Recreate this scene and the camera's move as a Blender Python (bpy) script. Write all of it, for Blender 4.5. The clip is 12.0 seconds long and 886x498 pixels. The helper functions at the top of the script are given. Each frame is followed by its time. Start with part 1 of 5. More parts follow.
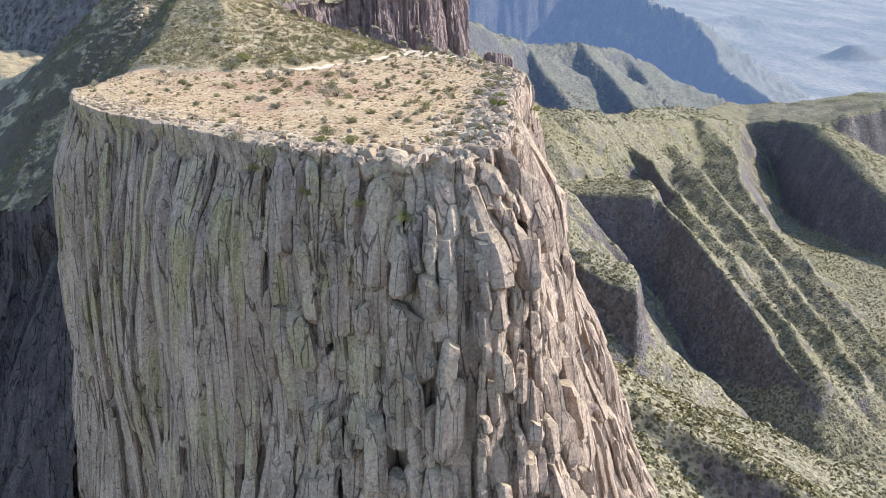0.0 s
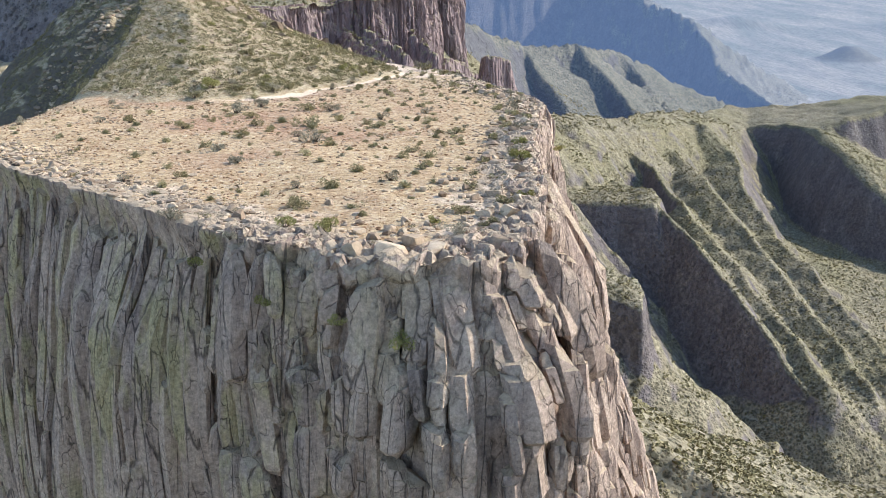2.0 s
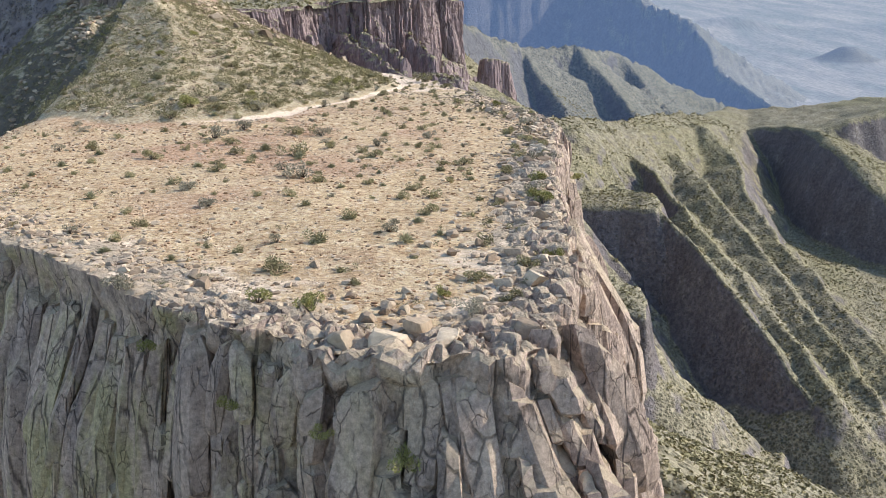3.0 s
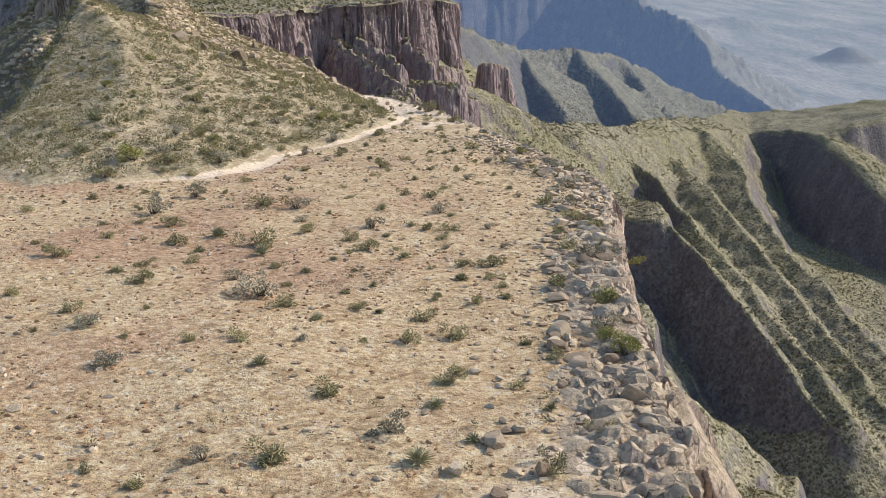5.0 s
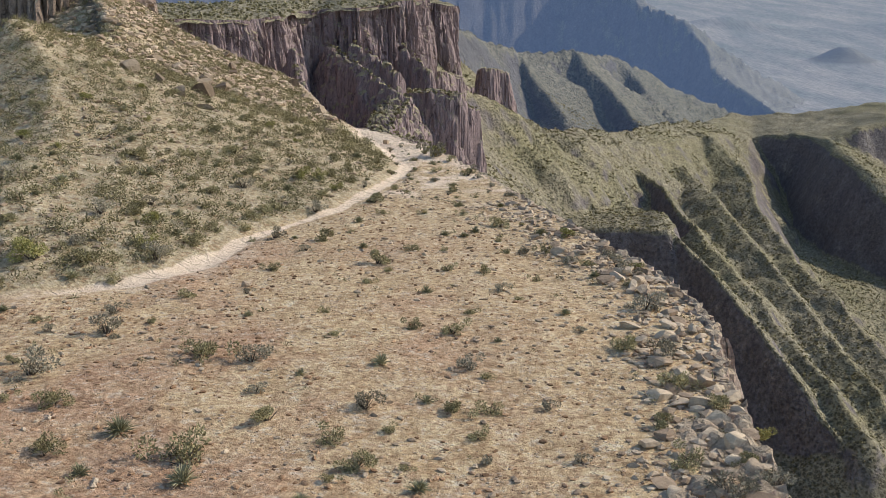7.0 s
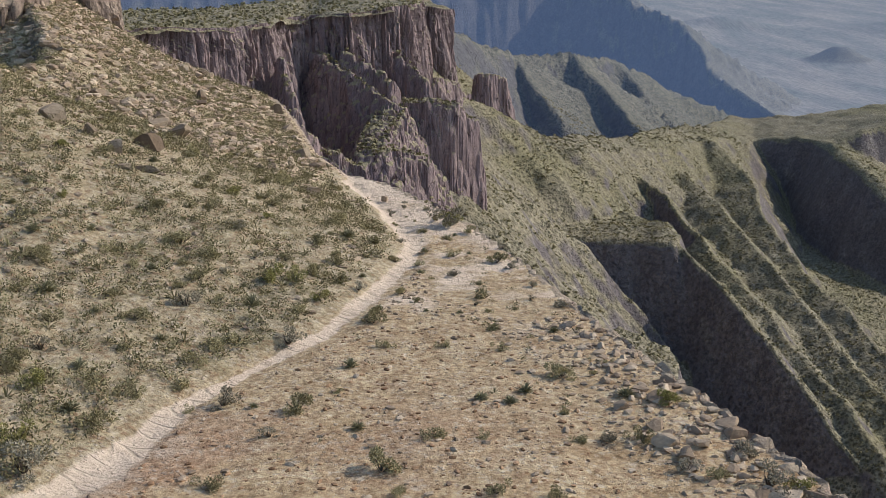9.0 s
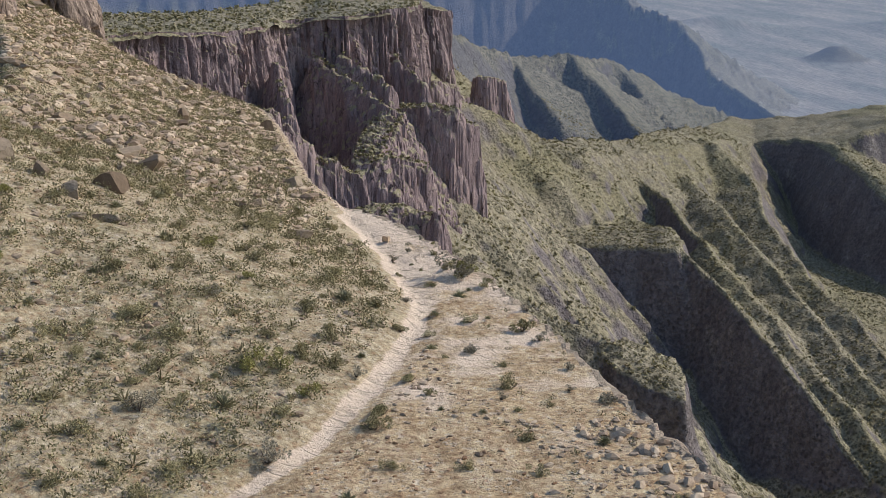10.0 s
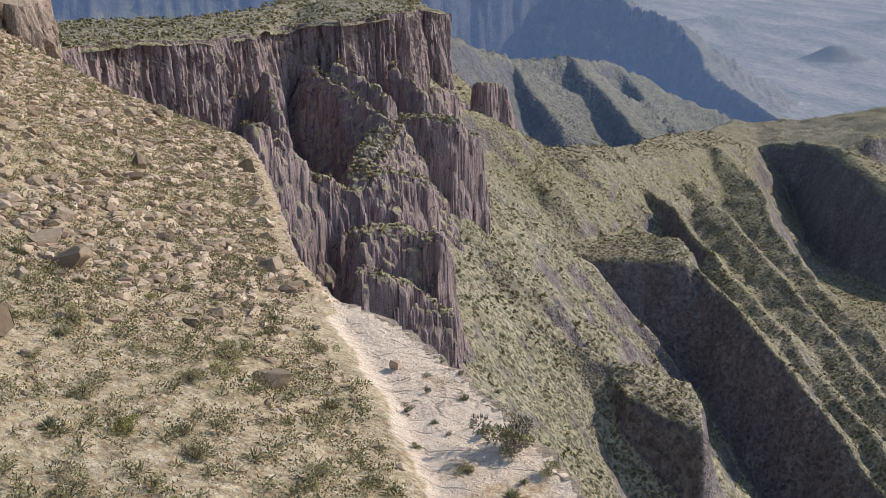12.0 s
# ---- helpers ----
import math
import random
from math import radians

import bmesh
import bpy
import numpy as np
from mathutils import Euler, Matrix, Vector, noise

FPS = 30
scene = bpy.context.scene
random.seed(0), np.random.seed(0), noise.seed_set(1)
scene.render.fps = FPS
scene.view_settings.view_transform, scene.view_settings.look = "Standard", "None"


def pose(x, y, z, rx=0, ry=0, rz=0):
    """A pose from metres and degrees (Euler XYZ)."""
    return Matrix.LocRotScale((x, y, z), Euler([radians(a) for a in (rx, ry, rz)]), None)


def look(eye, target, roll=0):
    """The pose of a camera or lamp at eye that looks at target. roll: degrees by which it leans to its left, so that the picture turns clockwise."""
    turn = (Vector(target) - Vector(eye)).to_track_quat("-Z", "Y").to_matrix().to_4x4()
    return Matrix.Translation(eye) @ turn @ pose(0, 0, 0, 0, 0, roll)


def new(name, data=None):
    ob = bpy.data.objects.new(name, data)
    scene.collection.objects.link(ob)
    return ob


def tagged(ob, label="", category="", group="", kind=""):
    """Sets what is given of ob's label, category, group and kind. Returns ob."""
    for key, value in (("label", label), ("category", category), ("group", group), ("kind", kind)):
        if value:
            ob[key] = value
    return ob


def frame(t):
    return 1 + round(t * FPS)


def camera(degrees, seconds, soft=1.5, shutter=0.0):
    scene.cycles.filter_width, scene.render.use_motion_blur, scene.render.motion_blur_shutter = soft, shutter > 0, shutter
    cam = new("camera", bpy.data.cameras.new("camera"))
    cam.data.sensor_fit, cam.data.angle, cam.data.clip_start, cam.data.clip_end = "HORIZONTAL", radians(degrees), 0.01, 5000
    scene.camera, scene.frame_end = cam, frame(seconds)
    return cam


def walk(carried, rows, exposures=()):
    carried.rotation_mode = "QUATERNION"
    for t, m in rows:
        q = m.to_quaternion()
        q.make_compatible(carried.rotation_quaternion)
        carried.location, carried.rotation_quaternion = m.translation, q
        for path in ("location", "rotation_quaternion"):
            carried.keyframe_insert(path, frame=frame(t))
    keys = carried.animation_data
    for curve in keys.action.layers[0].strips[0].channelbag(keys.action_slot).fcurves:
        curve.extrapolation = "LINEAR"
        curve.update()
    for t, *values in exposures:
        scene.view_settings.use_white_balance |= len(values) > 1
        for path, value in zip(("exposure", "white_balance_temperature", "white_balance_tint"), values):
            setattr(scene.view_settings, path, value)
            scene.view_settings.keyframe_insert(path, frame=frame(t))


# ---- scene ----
cam = camera(43.1, 12.0, 0.85)
METRES, EYE, TILT, LEAN, TURN = 100.0, 11.5, -15.5, 0.0, 0.0
ROWS = [
    (0.0, 0.0, 0.0, 0.0, -0.0, 0.0, 0.0),
    (0.5, -0.0012, 0.036, 0.0108, -0.07, 0.01, -0.0),
    (1.0, -0.0026, 0.0727, 0.0219, -0.13, 0.0, -0.01),
    (1.5, -0.0042, 0.1107, 0.0332, -0.21, 0.0, -0.0),
    (2.0, -0.0059, 0.1493, 0.0447, -0.27, -0.01, -0.0),
    (2.5, -0.0078, 0.1885, 0.0564, -0.36, -0.01, 0.03),
    (3.0, -0.0097, 0.2286, 0.0683, -0.42, -0.0, 0.04),
    (5.0, -0.0173, 0.3899, 0.116, -0.64, -0.0, 0.15),
    (5.5, -0.0193, 0.4308, 0.1283, -0.71, -0.0, 0.2),
    (6.0, -0.0211, 0.4719, 0.1406, -0.76, 0.01, 0.23),
    (6.5, -0.023, 0.5133, 0.153, -0.81, 0.01, 0.25),
    (7.0, -0.025, 0.5544, 0.1655, -0.84, -0.01, 0.26),
    (9.0, -0.0339, 0.7177, 0.2138, -1.16, 0.01, 0.57),
    (9.5, -0.0361, 0.7571, 0.2261, -1.23, -0.01, 0.67),
    (10.0, -0.0382, 0.7971, 0.238, -1.3, 0.01, 0.76),
    (10.5, -0.0404, 0.8374, 0.2497, -1.37, 0.02, 0.84),
    (11.0, -0.0424, 0.8767, 0.2614, -1.4, -0.0, 0.87),
    (11.5, -0.0446, 0.9166, 0.2736, -1.44, -0.01, 0.89),
    (12.0, -0.0466, 0.9571, 0.286, -1.49, 0.0, 0.93),
]
walk(cam, [(t, pose(0, 0, EYE, TILT, LEAN, TURN) @ pose(METRES * x, METRES * y, METRES * z, 90 + pitch, roll, yaw)) for t, x, y, z, yaw, pitch, roll in ROWS],
     exposures=[(0.0, 1.22, 5800, 10), (3.0, 0.98, 5950, 10), (6.0, 0.60, 6250, 10), (9.0, 0.27, 6100, 12), (12.0, 0.48, 6000, 13)])

# ---- light ----
SUN_HEIGHT = radians(33.5)
SUN_WAY = Vector((0.95 * math.cos(SUN_HEIGHT), 0.31 * math.cos(SUN_HEIGHT), math.sin(SUN_HEIGHT))).normalized()
world = bpy.data.worlds.new("sky")
scene.world = world
world.use_nodes = True
sky = world.node_tree.nodes.new("ShaderNodeTexSky")
sky.sky_type, sky.sun_disc = "NISHITA", False
sky.sun_elevation, sky.sun_rotation = SUN_HEIGHT, math.atan2(SUN_WAY.x, SUN_WAY.y)
sky.altitude, sky.dust_density = 1400.0, 1.4
back = world.node_tree.nodes["Background"]
back.inputs["Strength"].default_value = 0.15
world.node_tree.links.new(sky.outputs["Color"], back.inputs["Color"])
lamp = bpy.data.lights.new("sun", "SUN")
lamp.energy, lamp.angle, lamp.color = 3.1, radians(0.6), (1.0, 0.93, 0.82)
sun = new("sun", lamp)
sun.matrix_world = look(SUN_WAY * 500, (0, 0, 0))


# ---- noise ----
def chance(i, j=0, seed=0):
    """A steady number from 0 to 1 for whole numbers i and j."""
    i, j = np.asarray(i).astype(np.int64), np.asarray(j).astype(np.int64)
    n = (i * 374761393 + j * 668265263 + seed * 1442695041) & 0xFFFFFFFF
    n = ((n ^ (n >> 13)) * 1274126177) & 0xFFFFFFFF
    n = ((n ^ (n >> 16)) * 2246822519) & 0xFFFFFFFF
    return ((n ^ (n >> 15)) & 0xFFFFFF) / 16777216.0


def value(x, y, seed=0):
    x, y = np.asarray(x, float), np.asarray(y, float)
    i, j = np.floor(x), np.floor(y)
    f, g = x - i, y - j
    f, g = f * f * (3 - 2 * f), g * g * (3 - 2 * g)
    a, b = chance(i, j, seed), chance(i + 1, j, seed)
    c, d = chance(i, j + 1, seed), chance(i + 1, j + 1, seed)
    return (a + (b - a) * f) * (1 - g) + (c + (d - c) * f) * g


def fbm(x, y, octaves=4, seed=0):
    """Rough noise from about -1 to 1."""
    total, size, most = 0, 1.0, 0
    for k in range(octaves):
        total = total + size * (2 * value(x * 2 ** k + 17.3 * k, y * 2 ** k - 9.1 * k, seed + k) - 1)
        most += size
        size *= 0.5
    return total / most * 1.4


def ridged(x, y, octaves=3, seed=0):
    total, size = 0, 1.0
    for k in range(octaves):
        total = total + size * (1 - np.abs(2 * value(x * 2 ** k + 5.2 * k, y * 2 ** k + 3.7 * k, seed + k) - 1))
        size *= 0.5
    return total / 1.75


def smooth(a, b, x):
    t = np.clip((x - a) / (b - a), 0, 1)
    return t * t * (3 - 2 * t)


# ---- materials ----
def material(name, roughness=0.95, specular=0.15):
    m = bpy.data.materials.new(name)
    m.use_nodes = True
    tree = m.node_tree
    skin = tree.nodes["Principled BSDF"]
    skin.inputs["Roughness"].default_value = roughness
    skin.inputs["Specular IOR Level"].default_value = specular
    return m, tree, skin


def place(tree, stretch=(1, 1, 1)):
    spot = tree.nodes.new("ShaderNodeTexCoord")
    grow = tree.nodes.new("ShaderNodeMapping")
    grow.inputs["Scale"].default_value = stretch
    tree.links.new(spot.outputs["Object"], grow.inputs["Vector"])
    return grow.outputs["Vector"]


def turned(tree, degrees, stretch):
    """Places turned about the upright, then stretched."""
    spot, spin, grow = tree.nodes.new("ShaderNodeTexCoord"), tree.nodes.new("ShaderNodeMapping"), tree.nodes.new("ShaderNodeMapping")
    spin.inputs["Rotation"].default_value = (0, 0, radians(degrees))
    grow.inputs["Scale"].default_value = stretch
    tree.links.new(spot.outputs["Object"], spin.inputs["Vector"])
    tree.links.new(spin.outputs["Vector"], grow.inputs["Vector"])
    return grow.outputs["Vector"]


def grain(tree, where, scale, detail=5.0, rough=0.6):
    n = tree.nodes.new("ShaderNodeTexNoise")
    n.inputs["Scale"].default_value, n.inputs["Detail"].default_value, n.inputs["Roughness"].default_value = scale, detail, rough
    tree.links.new(where, n.inputs["Vector"])
    return n.outputs["Fac"]


def cells(tree, where, scale, feature="F1", jitter=1.0):
    n = tree.nodes.new("ShaderNodeTexVoronoi")
    n.feature = feature
    n.inputs["Scale"].default_value, n.inputs["Randomness"].default_value = scale, jitter
    tree.links.new(where, n.inputs["Vector"])
    return n


def ramp(tree, fac, stops):
    n = tree.nodes.new("ShaderNodeValToRGB")
    band = n.color_ramp.elements
    while len(band) < len(stops):
        band.new(0.5)
    for e, (at, colour) in zip(band, stops):
        e.position, e.color = at, (*colour, 1) if len(colour) == 3 else colour
    tree.links.new(fac, n.inputs["Fac"])
    return n.outputs["Color"]


def mask(tree, fac, low, high):
    n = tree.nodes.new("ShaderNodeMapRange")
    n.interpolation_type = "SMOOTHSTEP"
    n.inputs["From Min"].default_value, n.inputs["From Max"].default_value = low, high
    tree.links.new(fac, n.inputs["Value"])
    return n.outputs["Result"]


def maths(tree, kind, a, b):
    n = tree.nodes.new("ShaderNodeMath")
    n.operation = kind
    for k, v in enumerate((a, b)):
        if isinstance(v, (int, float)):
            n.inputs[k].default_value = v
        else:
            tree.links.new(v, n.inputs[k])
    return n.outputs[0]


def blend(tree, fac, a, b, kind="MIX"):
    n = tree.nodes.new("ShaderNodeMix")
    n.data_type, n.blend_type = "RGBA", kind
    for k, v in ((0, fac), (6, a), (7, b)):
        if isinstance(v, (int, float)):
            n.inputs[k].default_value = v
        elif isinstance(v, tuple):
            n.inputs[k].default_value = (*v, 1)
        else:
            tree.links.new(v, n.inputs[k])
    return n.outputs[2]


def attribute(tree, name):
    n = tree.nodes.new("ShaderNodeAttribute")
    n.attribute_name = name
    return n.outputs["Fac"]


def warp(tree, where, scale, amount):
    """The same places, shaken by noise, so that cells lose their straight edges."""
    n = tree.nodes.new("ShaderNodeTexNoise")
    n.inputs["Scale"].default_value, n.inputs["Detail"].default_value = scale, 3.0
    tree.links.new(where, n.inputs["Vector"])
    mid, far, add = tree.nodes.new("ShaderNodeVectorMath"), tree.nodes.new("ShaderNodeVectorMath"), tree.nodes.new("ShaderNodeVectorMath")
    mid.operation, far.operation, add.operation = "SUBTRACT", "SCALE", "ADD"
    mid.inputs[1].default_value = (0.5, 0.5, 0.5)
    far.inputs["Scale"].default_value = amount
    tree.links.new(n.outputs["Color"], mid.inputs[0])
    tree.links.new(mid.outputs[0], far.inputs[0])
    tree.links.new(far.outputs[0], add.inputs[0])
    tree.links.new(where, add.inputs[1])
    return add.outputs[0]


def relief(tree, skin, fac, height, strength=0.8, under=None):
    n = tree.nodes.new("ShaderNodeBump")
    n.inputs["Distance"].default_value, n.inputs["Strength"].default_value = height, strength
    tree.links.new(fac, n.inputs["Height"])
    if under:
        tree.links.new(under, n.inputs["Normal"])
    tree.links.new(n.outputs["Normal"], skin.inputs["Normal"])
    return n.outputs["Normal"]


def lift(tree):
    """How far the face looks up, 0 to 1."""
    n = tree.nodes.new("ShaderNodeNewGeometry")
    s = tree.nodes.new("ShaderNodeSeparateXYZ")
    tree.links.new(n.outputs["Normal"], s.inputs[0])
    return s.outputs["Z"]


def cliff_rock(name, pale, mid, dark, lichen=0.0, size=1.0, ledge=None):
    """Jointed rock: upright streaks, stains, small cracks, and yellow-green lichen by the attribute 'lichen'."""
    m, tree, skin = material(name, 0.93, 0.12)
    tall = place(tree, (1 / size, 1 / size, 0.16 / size))
    even = place(tree, (1 / size,) * 3)
    streak = grain(tree, tall, 0.9, 6, 0.65)
    c = ramp(tree, streak, [(0.28, dark), (0.45, mid), (0.62, pale), (0.85, mid)])
    c = blend(tree, mask(tree, grain(tree, even, 0.16, 3), 0.42, 0.68), c, blend(tree, 0.55, c, mid))
    stain = mask(tree, grain(tree, place(tree, (0.8 / size, 0.8 / size, 0.05 / size)), 0.8, 4), 0.56, 0.7)
    c = blend(tree, maths(tree, "MULTIPLY", stain, 0.55), c, dark)
    if lichen:
        spots = mask(tree, grain(tree, place(tree, (1, 1, 0.35)), 0.45, 6, 0.65), 0.48, 0.62)
        c = blend(tree, maths(tree, "MULTIPLY", maths(tree, "MULTIPLY", spots, attribute(tree, "lichen")), lichen), c, (0.44, 0.385, 0.14))
    long_way = warp(tree, place(tree, (1 / size, 1 / size, 0.12 / size)), 1.3, 0.45)
    short_way = warp(tree, place(tree, (1 / size, 1 / size, 0.5 / size)), 2.1, 0.35)
    split = cells(tree, long_way, 1.2, "DISTANCE_TO_EDGE").outputs["Distance"]
    split = maths(tree, "MULTIPLY", mask(tree, split, 0.04, 0.0), mask(tree, grain(tree, even, 0.5, 4), 0.40, 0.52))
    chip = cells(tree, short_way, 2.3, "DISTANCE_TO_EDGE").outputs["Distance"]
    chip = maths(tree, "MULTIPLY", mask(tree, chip, 0.04, 0.0), mask(tree, grain(tree, even, 0.8, 4), 0.47, 0.6))
    open_joint = maths(tree, "MAXIMUM", split, maths(tree, "MULTIPLY", chip, 0.8))
    c = blend(tree, maths(tree, "MULTIPLY", open_joint, 0.7), c, tuple(0.35 * a for a in dark))
    fine = grain(tree, even, 6.0, 8, 0.78)
    c = blend(tree, 0.85, c, ramp(tree, fine, [(0.34, (0.24, 0.24, 0.24)), (0.66, (0.74, 0.73, 0.72))]), "OVERLAY")
    flat_tone = ledge or tuple(0.45 * a + 0.55 * b for a, b in zip(pale, (0.44, 0.34, 0.22)))
    dust = maths(tree, "MULTIPLY", mask(tree, lift(tree), 0.30, 0.70), 0.85)
    c = blend(tree, dust, c, blend(tree, 0.7, flat_tone, ramp(tree, fine, [(0.3, (0.33, 0.33, 0.33)), (0.7, (0.66, 0.66, 0.66))]), "OVERLAY"))
    tree.links.new(c, skin.inputs["Base Color"])
    first = relief(tree, skin, maths(tree, "SUBTRACT", 1.0, open_joint), 0.14 * size, 0.8)
    second = relief(tree, skin, grain(tree, tall, 3.0, 8, 0.72), 0.2 * size, 0.8, first)
    relief(tree, skin, fine, 0.09 * size, 0.8, second)
    return m


ROCK = cliff_rock("pale jointed rock", (0.57, 0.428, 0.315), (0.425, 0.312, 0.236), (0.172, 0.127, 0.106), 0.5, 1.0, (0.52, 0.395, 0.255))
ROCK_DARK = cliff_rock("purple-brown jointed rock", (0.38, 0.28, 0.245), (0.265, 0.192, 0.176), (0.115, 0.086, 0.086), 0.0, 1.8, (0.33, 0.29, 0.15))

# darkened copy of the jointed rock: the left wing's shade is in its colour
ROCK_SHADED = cliff_rock("jointed rock with shade painted in", (0.15, 0.118, 0.108), (0.095, 0.076, 0.072), (0.045, 0.037, 0.038), 0.0, 1.8, (0.11, 0.105, 0.06))
ROCK_TOWER = cliff_rock("tan tower rock", (0.40, 0.30, 0.215), (0.27, 0.20, 0.15), (0.11, 0.085, 0.07))


def plateau_soil():
    """Tan to orange stony soil, a pale trodden path and pale bedrock, by attributes."""
    m, tree, skin = material("stony desert soil", 0.97, 0.1)
    w = place(tree)
    big, small, dots = grain(tree, w, 0.12, 4), grain(tree, w, 1.1, 6, 0.65), grain(tree, w, 5.0, 6, 0.7)
    c = ramp(tree, small, [(0.3, (0.42, 0.280, 0.140)), (0.5, (0.565, 0.402, 0.216)), (0.72, (0.67, 0.512, 0.304))])
    c = blend(tree, maths(tree, "MULTIPLY", mask(tree, big, 0.45, 0.62), attribute(tree, "red")), c, (0.47, 0.295, 0.17))
    c = blend(tree, maths(tree, "MULTIPLY", attribute(tree, "hill"), 0.75), c, ramp(tree, small, [(0.3, (0.33, 0.268, 0.160)), (0.52, (0.42, 0.348, 0.212)), (0.75, (0.51, 0.43, 0.275))]))
    grassy = maths(tree, "MULTIPLY", mask(tree, grain(tree, w, 0.5, 5, 0.7), 0.5, 0.62), attribute(tree, "hill"))
    c = blend(tree, maths(tree, "MULTIPLY", grassy, 0.4), c, (0.24, 0.215, 0.10))
    pebble = cells(tree, w, 5.5)
    stone = maths(tree, "MULTIPLY", mask(tree, pebble.outputs["Distance"], 0.36, 0.22), mask(tree, grain(tree, w, 0.9, 3), 0.45, 0.6))
    c = blend(tree, maths(tree, "MULTIPLY", stone, 0.55), c, ramp(tree, dots, [(0.3, (0.30, 0.24, 0.18)), (0.7, (0.56, 0.49, 0.39))]))
    speck = grain(tree, w, 3.4, 6, 0.75)
    c = blend(tree, maths(tree, "MULTIPLY", mask(tree, speck, 0.51, 0.60), 0.75), c, blend(tree, 0.75, c, (0.24, 0.12, 0.06)))
    c = blend(tree, maths(tree, "MULTIPLY", mask(tree, speck, 0.46, 0.38), 0.65), c, (0.60, 0.49, 0.35))
    c = blend(tree, 0.75, c, ramp(tree, dots, [(0.36, (0.28, 0.27, 0.26)), (0.64, (0.71, 0.71, 0.71))]), "OVERLAY")
    pale = maths(tree, "ADD", attribute(tree, "trail"), maths(tree, "MULTIPLY", maths(tree, "SUBTRACT", small, 0.5), 0.9))
    c = blend(tree, maths(tree, "MULTIPLY", mask(tree, pale, 0.35, 0.75), 0.9), c, ramp(tree, dots, [(0.3, (0.70, 0.53, 0.36)), (0.7, (0.87, 0.695, 0.50))]))
    bed = cells(tree, warp(tree, turned(tree, 24, (0.42, 1.5, 1.0)), 1.2, 0.35), 0.75, "DISTANCE_TO_EDGE").outputs["Distance"]
    bed = maths(tree, "MULTIPLY", mask(tree, bed, 0.045, 0.0), maths(tree, "MULTIPLY", mask(tree, attribute(tree, "trail"), 0.3, 0.7), mask(tree, small, 0.40, 0.52)))
    c = blend(tree, maths(tree, "MULTIPLY", bed, 0.5), c, (0.36, 0.26, 0.165))
    # steep faces: dark rock, painted darker still to deepen the shaded west slope
    crag_shade = mask(tree, maths(tree, "ADD", lift(tree), maths(tree, "MULTIPLY", maths(tree, "SUBTRACT", small, 0.5), 0.3)), 0.84, 0.70)
    c = blend(tree, maths(tree, "MULTIPLY", crag_shade, 0.85), c, ramp(tree, speck, [(0.35, (0.045, 0.038, 0.034)), (0.5, (0.08, 0.066, 0.054)), (0.68, (0.14, 0.118, 0.088))]))
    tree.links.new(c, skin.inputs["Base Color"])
    first = relief(tree, skin, speck, 0.16, 0.9, relief(tree, skin, small, 0.25, 0.6))
    second = relief(tree, skin, stone, 0.05, 0.8, first)
    third = relief(tree, skin, maths(tree, "SUBTRACT", 1.0, bed), 0.05, 0.7, second)
    relief(tree, skin, dots, 0.04, 0.7, third)
    return m


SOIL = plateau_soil()


